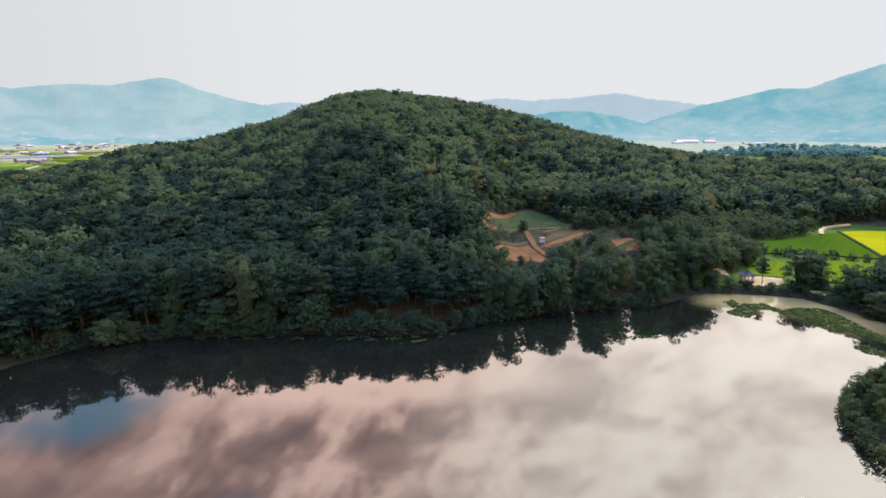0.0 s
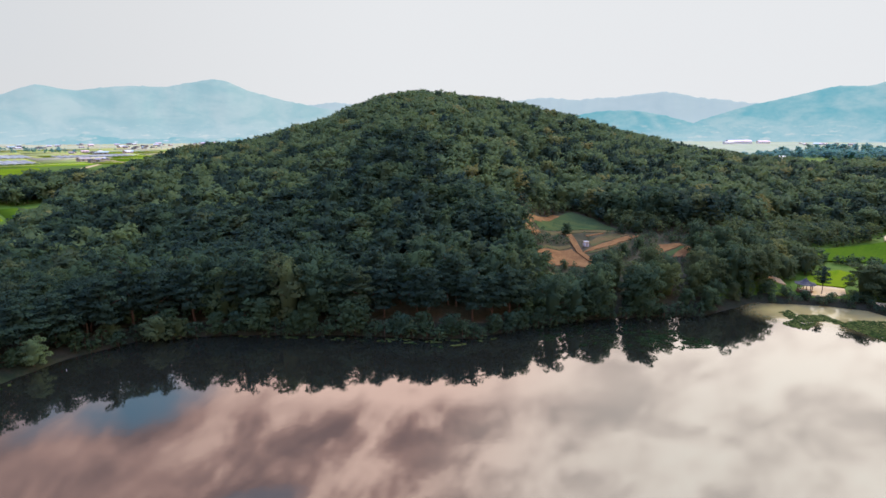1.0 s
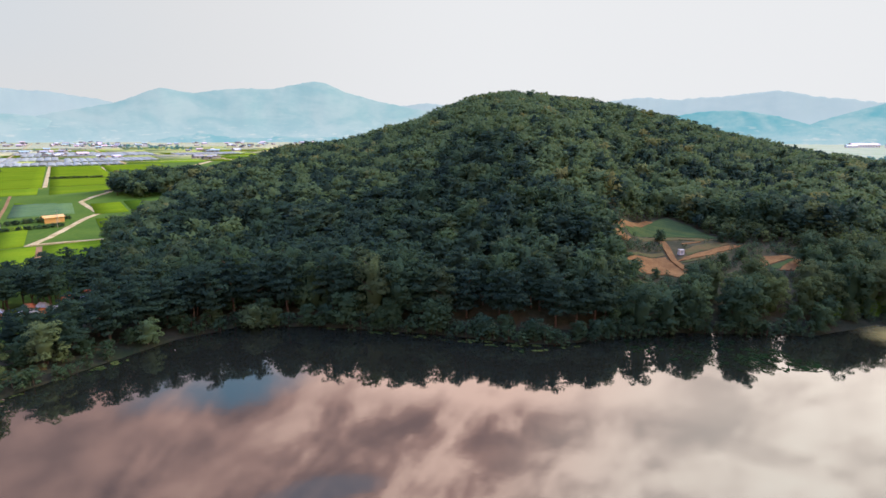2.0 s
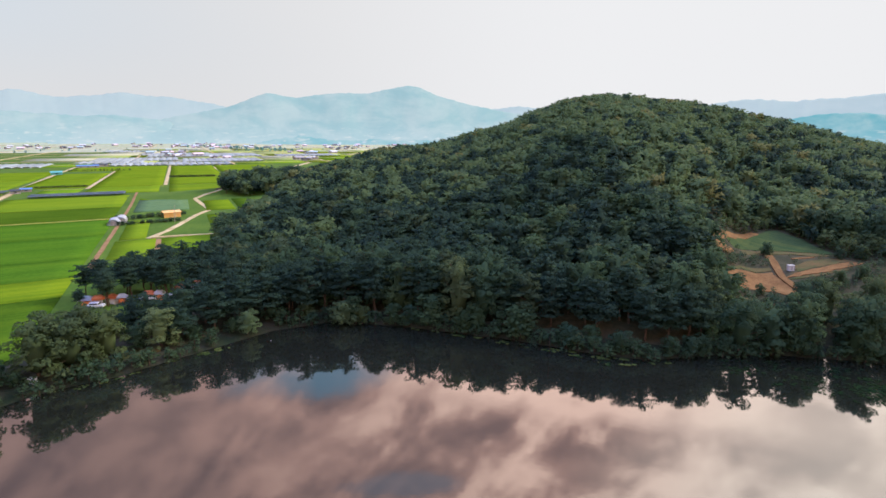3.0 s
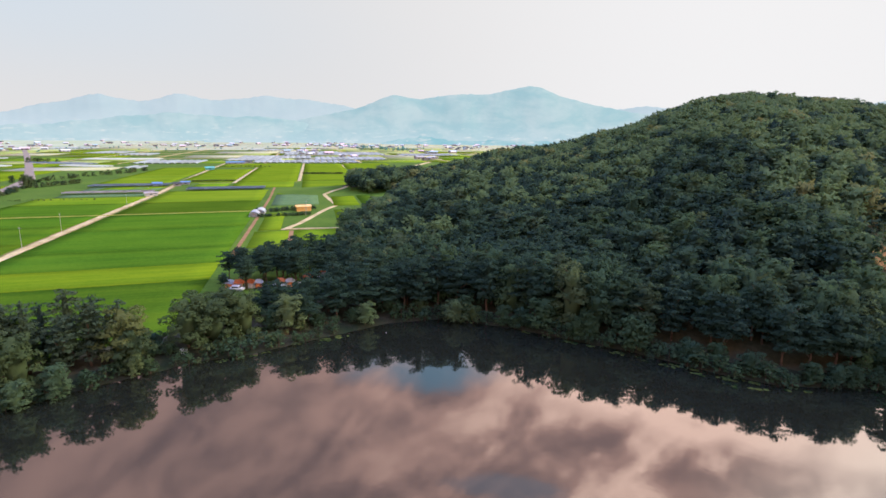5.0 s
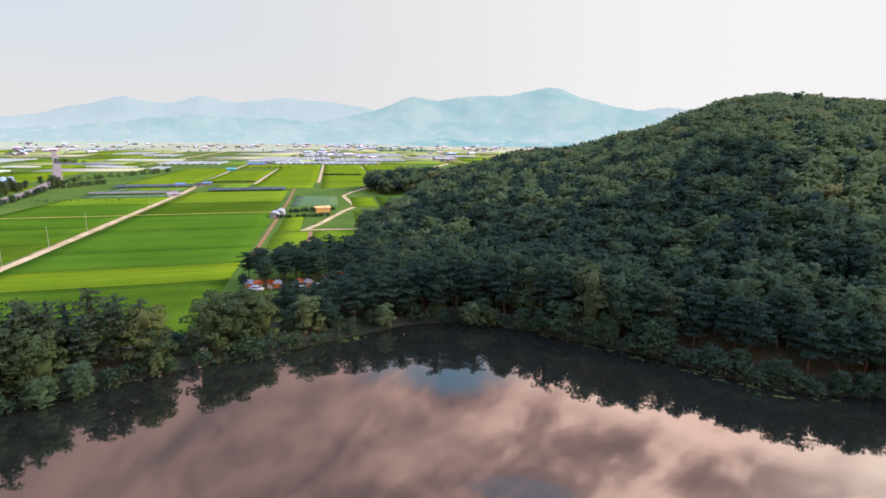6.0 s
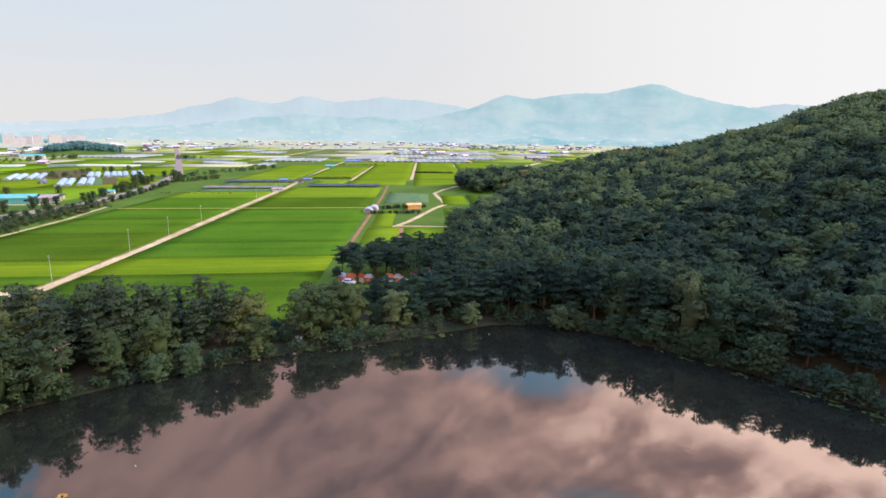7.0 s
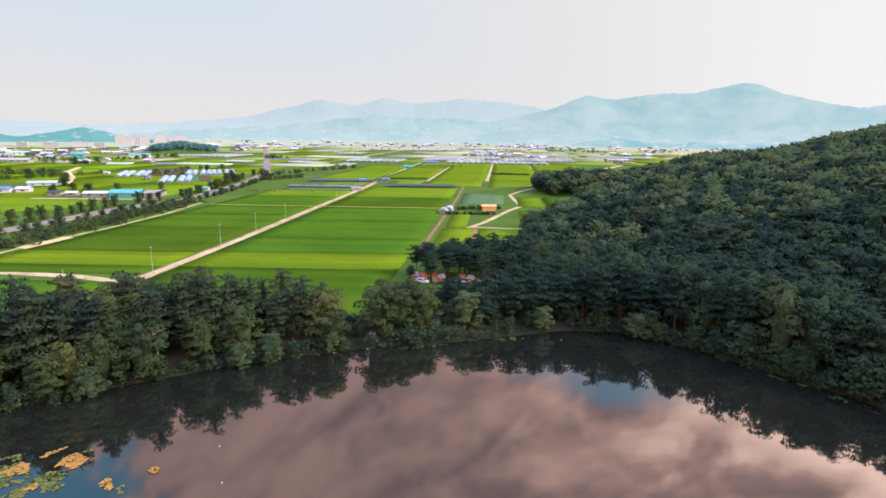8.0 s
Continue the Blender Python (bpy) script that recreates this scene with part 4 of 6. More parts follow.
# the round-crowned trees in front of the terraces
for ax, ay, bx, by in ((12, 124.5, 39, 133), (39, 133, 58, 136.5), (58, 138, 72, 149)):
    n = int(math.hypot(bx - ax, by - ay) / 5.5)
    for i in range(n):
        for off, hh in ((0.3, (5, 8)), (5.5, (10.5, 13)), (12, (10, 12.5))):
            t = (i + rng.uniform(0, 1)) / n
            px = ax + (bx - ax) * t + rng.uniform(-1, 1)
            h = rng.uniform(*hh) * (0.36 if px < 28 and off > 3 else 0.8 if 44 < px < 66 and off > 3 else 1.75 if 14 < px < 46 and off < 3 else 1)
            plant(pick(["broad", "broad", "alder"] if off > 3 else ["broad", "broad", "bush"]), px, ay + (by - ay) * t + off + rng.uniform(-1, 1), h)
# the right shore
for x, y, h, k, wd in ((72, 152, 11, "alder", 1.2), (77, 155, 10.5, "alder", 1.2), (80, 160, 9, "broad", 1.2), (76, 165, 11, "broad", 1.2), (68, 162, 11.5, "broad", 1), (62, 158, 11, "broad", 1), (83, 168, 9, "broad", 1), (64, 170, 10, "broad", 1),
                       (90, 149, 8, "camp", 0.8), (99.5, 146.5, 9.5, "alder", 1.5), (103.5, 147, 9, "broad", 1.3), (107, 138, 8, "broad", 1.4), (104.5, 131, 6.5, "broad", 1.4), (103.5, 124, 6.5, "broad", 1.4), (111, 131, 10.5, "broad", 1.5), (113, 123, 10.5, "broad", 1.5), (106, 130, 7, "broad", 1.5), (108, 122, 8, "broad", 1.5),
                       (118, 138, 10.5, "broad", 1.3), (111, 117, 8, "broad", 1.2), (121, 119, 9, "broad", 1.2), (124, 130, 9, "broad", 1.2), (122, 110, 8, "broad", 1.2), (99, 145, 2.4, "bush", 1.4), (91, 146, 1.6, "bush", 1.4), (85, 147, 1.8, "bush", 1.4),
                       (80, 148, 2.5, "bush", 1.4), (95, 144, 1.6, "bush", 1.4), (104, 138, 3, "bush", 1.4), (106, 126, 3.5, "bush", 1.4), (76, 149, 3.5, "bush", 1.3), (103, 143, 3, "bush", 1.4)):
    plant((k, int(rng.integers(4))), x, y, h, "spreading broadleaf tree on the sandy shore" if k in ("broad", "alder") else "", "right shore trees", wide=wd)
# the near spit
for x, y in scatter([(67, 62), (68, 78), (72, 85), (84, 91), (98, 94), (100, 70), (85, 55)], 6.0):
    plant(pick(["alder", "alder", "bush"]), x + 0.6, y - 1, rng.uniform(4.5, 7), "leafy broadleaf tree on the near spit", "spit trees")
for x, y in scatter([(59, 62), (60, 72), (64, 81), (72, 87), (84, 95), (84, 90), (69, 76), (66, 64)], 3.4):
    plant(("alder", int(rng.integers(4))), x - 0.2, y - 1, rng.uniform(2.2, 4.0), "low leafy shrub on the near spit", "spit trees")


for x, y, h in ((-163, 165, 13), (-160, 171, 13), (-157, 163, 12), (-166, 173, 12), (-154, 158, 11), (-170, 182, 11)):
    plant(pick(["pine", "broad"]), x, y, h, "tall dark tree at the hill's foot beside the paddies", "hill foot trees", wide=1.15)


STEM = np.array([(0, 1, 4), (0, 4, 3), (1, 2, 5), (1, 5, 4), (2, 0, 3), (2, 3, 5)])


def wood(name, label, spots, seed, fine=(150, 0.95), category="forest", leaf=None):
    """Woods that nobody could count, in one mesh: trunk and tufted crown for each spot (x, y, height, pine)."""
    g = np.random.default_rng(seed)
    masters = []
    for pine in (True, False):
        for i in range(5):
            lob = (pine_lobes if pine else broad_lobes)(1.0 * 11, 4.2 if pine else 4.3, seed + 10 * i + pine, 0.26 if pine else 0.02)
            v, f, nm = crowned(lob, int(fine[0] * 1.35), fine[1], seed + i, 0.28 if pine else 0.42) if fine[0] > 110 else tufts(lob, int(fine[0] * 1.35), fine[1], seed + i)
            tv = np.array([(r * math.cos(k * 2.1), r * math.sin(k * 2.1), z) for r, z in ((0.22, -0.8), (0.07, 8.0)) for k in range(3)])
            masters.append((v, f, tv, np.concatenate([nm, tv * (1, 1, 0) + (0, 0, 0.01)])))
    allv, alli, allt, alln = [], [], [], []
    tri = []
    count = 0
    for x, y, h, pine in spots:
        v, f, tv, nm = masters[(0 if pine else 5) + int(g.integers(5))]
        a, s = g.uniform(0, 6.28), h / 11
        sw = s * g.uniform(1.0, 1.35)
        z0 = float(y[1]) if isinstance(y, tuple) else None
        yy = y[0] if isinstance(y, tuple) else y
        c, q = math.cos(a) * sw, math.sin(a) * sw
        vv = np.concatenate([v, tv])
        o = np.stack([vv[:, 0] * c - vv[:, 1] * q + x, vv[:, 0] * q + vv[:, 1] * c + yy, vv[:, 2] * s + z0], -1)
        allv.append(o)
        alln.append(np.stack([nm[:, 0] * math.cos(a) - nm[:, 1] * math.sin(a), nm[:, 0] * math.sin(a) + nm[:, 1] * math.cos(a), nm[:, 2]], -1))
        tri.append(f + count)
        k = count + len(v)
        tri.append(k + STEM)
        alli += [np.full(len(f), 0 if pine else 1), np.full(6, 2)]
        allt.append(np.full(len(o), g.uniform(0, 1)))
        count += len(o)
    verts = np.concatenate(allv)
    faces = np.concatenate(tri)
    ob = new(name, mesh_arrays(name, verts, faces, [PINE, leaf or LEAF, BARK], np.concatenate(alli), np.concatenate(allt), normals=np.concatenate(alln)))
    return tagged(ob, label, category, kind="stuff")


def heights(pts, lo, hi, pine_share):
    xy = np.array(pts)
    z = land(xy[:, 0], xy[:, 1])
    out = []
    for p, q in zip(pts, z):
        share = pine_share(math.degrees(math.atan2(-p[0], p[1]))) if callable(pine_share) else pine_share
        out.append((p[0], (p[1], q), rng.uniform(lo, hi), rng.uniform() < share))
    return out


# plots on the lake valley's terraces: label, name, ground, outline
TERRACES = [
    ("upper terrace with green crop rows below the wood", TERRACE, [(16, 191), (31, 215), (34, 217), (41, 209), (44, 199), (46, 191), (40, 193.5), (33, 194.5), (24, 193.5), (19, 187)]),
    ("pale olive strip along the upper terrace", DIRT_GREEN, [(21, 189), (24.5, 192.5), (33, 193.8), (40, 193), (46, 190), (40, 189), (33.5, 191), (26, 189.5), (21.5, 186)]),
    ("bare reddish end of the upper terrace", DIRT, [(11.5, 185), (14.5, 193), (26, 211), (28, 210), (17, 192.5), (15.2, 184), (19, 184.4), (16.5, 178), (12, 178.5)]),
    ("reddish ploughed terrace above the lake trees", DIRT, [(15, 163.5), (19.6, 171.5), (27.5, 174), (28.3, 170.7), (31, 166), (34.5, 161.5), (30.5, 158), (25.4, 160), (18.5, 157.5), (15, 154)]),
    ("weedy strip on the ploughed terrace", DIRT_GREEN, [(15, 165), (19.4, 174), (27.6, 178), (27.6, 174.8), (19.8, 172.3)]),
    ("orange earth terrace beside the white hut", DIRT, [(30.6, 170), (34.5, 172), (40, 174.5), (46, 179), (51.5, 183.6), (47, 183.4), (40.5, 178.6), (34.3, 174.6)]),
    ("weedy slope above the orange terrace", DIRT_GREEN, [(34, 175), (40.2, 179), (47, 183.8), (50, 184.5), (44, 186.5), (38, 184), (34, 179)]),
    ("yellowing grass edge of the orange terrace", DIRT_GREEN, [(31, 169.3), (34.3, 171.6), (40.2, 174), (46, 178.4), (46, 177), (40, 172.4), (34, 169.8)]),
    ("thin bare strip below the upper terrace", DIRT, [(34, 186.6), (39.9, 188.6), (40, 187.4), (34.2, 185.4)]),
    ("overgrown dirt patch below the terraces", DIRT_GREEN, [(16, 146), (17, 151), (22, 154.5), (21, 148.5)]),
    ("brown ploughed terrace above the round trees", DIRT, [(49.5, 168), (55, 174.8), (61.5, 177), (62.4, 175.4), (58, 171.7), (53.5, 168)]),
    ("grassy strip on the brown terrace", TERRACE, [(53.8, 167.6), (58.1, 171.2), (62.4, 174.9), (62.4, 173.3), (56, 166.6)]),
    ("brown ploughed terrace near the lane", DIRT, [(56.3, 166.2), (63.1, 174.8), (64.4, 173.2), (64.4, 170.2), (59, 165.6)]),
    ("dull green strip near the lane", TERRACE, [(64.8, 172.3), (67.4, 168.5), (65, 165), (61, 165.4), (64.8, 170)]),
    ("dull green plot under the ridge", TERRACE, [(64, 177), (79, 181), (76, 174), (68.2, 169.3), (65, 173.5)])]


def near_plot(x, y, d):
    return any(inside(p[2], x + d * math.cos(k), y + d * math.sin(k)) for p in TERRACES for k in (0, 1.05, 2.09, 3.14, 4.19, 5.24)) or any(inside(p[2], x, y) for p in TERRACES)


def hill_spots(gap, r0, r1):
    out = []
    for x, y in scatter([(-240, 118), (-250, 330), (-120, 460), (60, 480), (240, 440), (400, 330), (440, 200), (320, 150), (210, 170), (190, 235), (150, 230), (100, 150), (20, 122)], gap):
        r, az = math.hypot(x, y), math.degrees(math.atan2(-x, y))
        belt = r + 20 * math.sin(x * 0.06 + 1) + 16 * math.sin(y * 0.08 + x * 0.03)
        if r < 118 or not r0 <= belt < r1 or az > 46.5 or az < -64 or (az > 44.6 and r > 185):
            continue
        D = float(np.interp(az, RA, RD))
        if r > D + 22 or (az > 43 and r > 262):
            continue
        rim = float(np.interp(r, (120, 150, 165, 180, 235), (-6.2, -5.2, -4.2, -2.6, -2.6)))
        clear = az < rim and r < float(np.interp(az, (-45, -27, -25, -21, -15, -12.5, -11, -9, -6.5, -4.7, -3), (280, 280, 232, 206, 205, 205, 216, 222, 206, 199, 190)))
        clear = clear or (y < 225 and near_plot(x, y, 5.5))
        if clear or float(shore_distance(x, y)) < 13:
            continue
        out.append((x, y))
    return out


near_spots, far_spots = hill_spots(6.2, 60, 205), hill_spots(6.3, 205, 520)
wood("forest", "dense dark pine and broadleaf wood covering the hill", heights(near_spots, 9, 13, lambda az: float(np.interp(az, (-5, 6, 18, 26), (0.55, 0.55, 0.7, 0.85)))), 100, (430, 0.56))
# leaf tone and pine share carry the brighter light on these slopes
wood("forest", "dense dark wood on the hill's upper slopes", heights(far_spots, 9.3, 11.6, lambda az: float(np.interp(az, (-30, -12, 0, 15, 22, 30, 45), (0.45, 0.45, 0.2, 0.18, 0.45, 0.6, 0.4)))), 200, (172, 0.75), leaf=LIT_LEAF)
wood("forest", "dark wood on the mound in the plain", heights(scatter([(-292, 297), (-338, 346), (-318, 395), (-245, 405), (-225, 335)], 6.5), 10, 13, 0.4), 300, (150, 0.9), leaf=LIT_LEAF)
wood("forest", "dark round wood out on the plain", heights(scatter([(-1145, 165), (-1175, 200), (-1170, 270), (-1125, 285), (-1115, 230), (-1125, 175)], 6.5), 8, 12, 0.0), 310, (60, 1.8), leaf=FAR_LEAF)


# ---- hedges and verges ----
def row_spots(pts, gap, lo, hi, wob=0.8):
    out = []
    for p, q in zip(pts, pts[1:]):
        p, q = Vector(p), Vector(q)
        n = max(1, int((q - p).length / gap))
        for i in range(n):
            c = p + (q - p) * (i + rng.uniform(0, 1)) / n
            out.append((c.x + rng.normal(0, wob), c.y + rng.normal(0, wob), rng.uniform(lo, hi)))
    return out


def hedge(label, pts, gap=2.5, lo=1.6, hi=3.0, seed=500, wob=0.8, name="hedge", pine=0.0, fine=(60, 1.3), leaf=None):
    sp = row_spots(pts, gap, lo, hi, wob)
    # leaves lightened with distance: GROVE instead of LEAF beyond 380 m
    leaf = leaf or (GROVE if math.hypot(*pts[0]) > 380 else LEAF)
    z = land(np.array([s[0] for s in sp]), np.array([s[1] for s in sp]))
    return wood(name, label, [(s[0], (s[1], zz), s[2], rng.uniform() < pine) for s, zz in zip(sp, z)], seed, fine, "hedge", leaf)


hedge("dark clipped hedge across the rice plain", [(-472, 413), (-440, 441)], 0.6, 1.8, 2.5, 501, 0.5)
hedge("dark hedge beside the farm road", [(-466, 277), (-445, 308)], 0.6, 1.5, 2.1, 502, 0.4)
hedge("low dark hedge beside the highway", [(-501, 170), (-522, 212)], 1.8, 3, 4.5, 503)
hedge("dark garden hedge beside the vinyl tunnels", [(-259, 193), (-252, 214), (-246, 224)], 0.5, 1.6, 2.6, 504, 0.9)
hedge("dark garden hedge along the dirt track", [(-244, 182), (-236, 196), (-231, 206)], 0.5, 1.3, 2.2, 505, 0.9)
hedge("scrub between the nets and the paddies", [(-560, 190), (-590, 240), (-610, 290), (-640, 330)], 3, 2, 5, 506, 4)
hedge("thin weedy verge across the paddies", [(-422, 124), (-383, 165)], 2.2, 0.8, 1.5, 507)
hedge("dark hedge out on the plain", [(-640, 420), (-600, 470)], 2.2, 1.6, 2.6, 508)
hedge("dark clipped hedge above the brown terraces", [(58, 178.6), (69, 180.4), (80, 183)], 1.0, 1.2, 1.8, 510, 0.3)
hedge("dark hedge between the far paddies", [(125.6, 176.5), (131, 172.3), (138, 166), (150, 160)], 1.6, 1.6, 3.2, 512)
hedge("low shrubs below the green paddy", [(105, 187), (111, 182), (119, 179.5), (127, 177)], 1.3, 1.6, 3.4, 543, 0.8)
hedge("shrubs at the wood's foot above the paddies", [(108, 205), (128, 222), (150, 238), (158, 244)], 1.8, 3, 6.5, 513, 2)
hedge("shrubs behind the sandy yard", [(70, 163), (78, 170), (86, 178), (100, 184), (106, 178)], 1.3, 3, 6.5, 514, 2.5)
hedge("scrub on the highway slope", [(-252, -26), (-272, -6), (-300, 18), (-335, 46), (-372, 76)], 0.3, 1.3, 3.2, 515, 5.0, fine=(45, 1.5), leaf=GROVE)
hedge("scrub along the far lanes", [(-600, -30), (-620, 5), (-640, 50)], 3, 2, 5, 516, 4)
hedge("bushes round the farm sheds", [(-560, 110), (-620, 100), (-680, 150), (-700, 200)], 6, 2, 6, 517, 6)
hedge("scattered trees before the town", [(-900, -20), (-880, 40), (-930, 110), (-1000, 190)], 5, 3, 8, 518, 14)
hedge("low bushes overhanging the hill's waterline", [(-84, 98), (-74, 109), (-58, 112.6), (-44, 113.5), (-29, 114.5), (-11, 113.6), (-2, 114.5), (11, 122.5), (24, 128.5), (39, 131.5), (54, 133.5)], 1.1, 1.6, 4.0, 522, 0.7, fine=(90, 0.9))
hedge("low bushes and grass on the lake bank", [(-110, -24), (-109.5, -8), (-108.5, 8), (-107, 27), (-104.5, 37), (-101.5, 48), (-99, 57), (-94, 66), (-91, 76), (-88, 85)], 0.9, 1.2, 3.6, 523, 1.0, fine=(80, 0.9))
hedge("low bushes along the sandy shore", [(70, 146), (81, 146), (90, 144.5), (97, 141.5), (102, 130), (105, 117)], 1.2, 1.2, 2.8, 524, 0.9, fine=(80, 0.9))
valley = [(x, y) for x, y in scatter([(13, 142), (10, 165), (9, 186), (16, 205), (34, 226), (50, 214), (72, 214), (98, 212), (106, 190), (94, 172), (80, 164), (64, 160), (44, 148), (28, 140)], 2.1) if not near_plot(x, y, 0.9) and not (28 < x < 34 and 160 < y < 190)]
wood("scrub", "tangled scrub between the terraces and the lake trees", heights([p for p in valley if p[1] < 192 - 0.1 * p[0]], 0.9, 2.4, 0.0), 530, (48, 1.1), "scrub")
wood("scrub", "taller scrub behind the terraces", heights([p for p in valley if p[1] >= 192 - 0.1 * p[0]][::2], 2.5, 6.0, 0.1), 531, (70, 1.0), "scrub", GROVE)
plant(("broad", 1), 28.2, 190.4, 4.0, "round dark shrub beside the terrace track", "terrace shrubs", wide=1.3)
for x, y, h in ((17, 152, 5), (14.5, 148, 6), (23, 157, 3), (32, 157, 5), (37, 161, 4.5), (42, 167, 4), (48, 172, 3.5), (46, 187, 3.5), (51, 187, 4)):
    plant(("broad", int(rng.integers(4))), x, y, h, "leafy shrub among the terraces", "terrace shrubs", wide=1.2)
verge = [p for p in scatter([(78, 183), (100, 187), (105, 191), (116, 201.5), (133, 207.5), (145, 213), (149, 219), (156, 228), (163, 233), (178, 234), (200, 224), (210, 250), (150, 255), (118, 232), (96, 214), (84, 200)], 3.6)]
wood("scrub", "shrubby wood edge above the paddies", heights(verge, 3.5, 7.5, 0.15), 532, (70, 1.0), "scrub", GROVE)
wood("scrub", "leafy trees round the sandy yard", heights(scatter([(80, 157), (86, 160), (91, 165), (99, 168), (107, 180), (104, 187), (90, 182), (78, 170)], 4.0), 4.5, 8, 0.0), 533, (150, 0.75), "scrub", GROVE)
wood("scrub", "bushes on the shaded bank below the terraces", heights(scatter([(8, 123), (13, 126.5), (30, 132), (34, 146), (28, 150), (14, 146), (9, 136)], 2.8), 2.2, 5.0, 0.1), 534, (110, 0.8), "scrub")
hedge("leafy undergrowth behind the bank grove", [(-113, 43), (-124, 32), (-130, 4), (-132, -24)], 1.5, 3, 6.5, 525, 1.5, fine=(110, 0.9))
hedge("low bushes round the near spit", [(60.5, 57), (59.2, 66), (61.5, 73.5), (64.7, 81.5), (71.7, 87), (85, 94.5)], 0.6, 1.2, 2.8, 526, 0.6, fine=(80, 0.9), leaf=GROVE)
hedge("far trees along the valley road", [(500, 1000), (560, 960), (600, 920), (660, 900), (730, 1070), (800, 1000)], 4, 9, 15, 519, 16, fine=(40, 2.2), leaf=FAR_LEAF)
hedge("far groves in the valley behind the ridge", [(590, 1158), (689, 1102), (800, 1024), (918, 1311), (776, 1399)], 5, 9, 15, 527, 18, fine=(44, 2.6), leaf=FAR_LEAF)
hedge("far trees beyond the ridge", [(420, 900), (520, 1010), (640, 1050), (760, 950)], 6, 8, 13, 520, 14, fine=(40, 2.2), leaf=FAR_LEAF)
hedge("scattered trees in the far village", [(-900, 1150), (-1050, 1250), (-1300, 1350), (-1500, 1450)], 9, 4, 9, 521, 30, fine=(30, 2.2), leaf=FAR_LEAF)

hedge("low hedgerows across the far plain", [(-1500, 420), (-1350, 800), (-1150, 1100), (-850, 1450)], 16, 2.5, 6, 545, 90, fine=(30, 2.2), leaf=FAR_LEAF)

# trees along the highway, each its own
def highway_point(s):
    pts = [Vector(p) for p in ((-240, -75), (-300, -15), (-352, 33), (-392, 83), (-441, 117), (-497, 151), (-570, 190))]
    for p, q in zip(pts, pts[1:]):
        l = (q - p).length
        if s <= l:
            d = (q - p) / l
            return p + d * s, Vector((-d.y, d.x))
        s -= l
    return q, Vector((-d.y, d.x))


for s in range(6, 420, 8):
    for side in (-1, 1):
        p, n = highway_point(s + rng.uniform(-2, 2))
        if side > 0 and rng.uniform() < 0.25 or (s > 330 and rng.uniform() < 0.5):
            continue
        q = p + n * side * rng.uniform(8, 10)
        if side > 0:
            plant(pick(["alder", "alder", "broad"]), q.x, q.y, rng.uniform(5, 7.8), "dark roadside tree beside the highway", "roadside trees", wide=1.0)
        else:
            plant(pick(["bush"]), q.x, q.y, rng.uniform(2.5, 4.5), "leafy roadside shrub beside the highway", "roadside trees", wide=1.2)
for x, y, h in ((-497, 137, 11), (-505, 166, 11), (-489, 130, 9), (-512, 172, 9), (-458, 74, 6), (-560, 20, 8), (-470, 8, 6), (-452, 45, 7), (-640, 150, 7)):
    plant(("alder", int(rng.integers(4))), x, y, h, "lone dark tree among the farm sheds", "roadside trees")


# ---- plots draped on sloping ground ----
def drape(name, label, mat, pts, lift=0.25, cuts=3, category="field", kindof="", level=None, rough=0.0):
    bm = bmesh.new()
    bm.faces.new([bm.verts.new((x, y, 0)) for x, y in pts])
    bmesh.ops.triangulate(bm, faces=bm.faces[:])
    bmesh.ops.subdivide_edges(bm, edges=bm.edges[:], cuts=cuts, use_grid_fill=True)
    top = bm.faces[:]
    for v in bm.verts:
        if rough:
            v.co.x, v.co.y = v.co.x + rng.uniform(-rough, rough), v.co.y + rng.uniform(-rough, rough)
    for v in bm.verts:
        v.co.z = (float(land(v.co.x, v.co.y)) if level is None else level) + lift + rng.normal(0, 0.02)
    ex = bmesh.ops.extrude_face_region(bm, geom=top)
    for v in ex["geom"]:
        if isinstance(v, bmesh.types.BMVert):
            v.co.z -= 0.9
    bmesh.ops.recalc_face_normals(bm, faces=bm.faces)
    return tagged(new(name, mesh_bm(name, bm, mat)), label, category, kind=kindof)


for lab, mat, pts in TERRACES:
    drape("field_terrace", lab, mat, pts, 0.17 if mat is DIRT else 0.13, rough=0.35)
ribbon("road", "reddish dirt track between the terraces", DIRT, [(28.6, 189), (29.2, 182), (29.2, 175.6), (29.8, 170.5), (31.5, 165), (33.5, 160)], 2.0, lift=0.2)
ribbon("road", "curved pale dirt track at the paddies' head", SAND, [(150.5, 214), (155.5, 222), (161.5, 228), (167, 230.5), (173, 230)], 1.6, lift=0.6)
drape("rice_field", "green paddy beneath the wooded ridge", RICE, [(106, 189), (116.6, 199), (133, 205.5), (145.5, 211), (159, 217), (143, 173.5), (134, 177), (129, 180.5), (118.5, 182), (110, 183.5)], 0.5)
drape("rice_field", "ripening yellow paddy beneath the wooded ridge", RICE_YELLOW, [(161, 218), (170, 219), (192, 214), (196, 172), (170, 165), (145, 174)], 0.5)
ribbon("road", "dark weedy bund between green and yellow paddies", TERRACE, [(160, 217.8), (152, 195), (144, 173.4)], 1.0, lift=0.7)
drape("rice_field", "light green paddy behind the shore trees", RICE_LIGHT, [(107, 148), (111, 160), (121, 173), (131, 170), (138, 164), (160, 155), (146, 136), (124, 144)], 0.5)
drape("rice_field", "green patch behind the pavilion", RICE_LIGHT, [(91.5, 155.8), (92.4, 162), (99, 168), (108, 172), (111, 166), (98, 152.8)], 0.4)
drape("sand_yard", "pale sandy yard beside the pavilion", SAND, [(86.4, 147.8), (87, 153), (90.8, 155.6), (97.8, 152.3), (96, 148.4), (90.3, 146.6)], 0.2, category="yard")
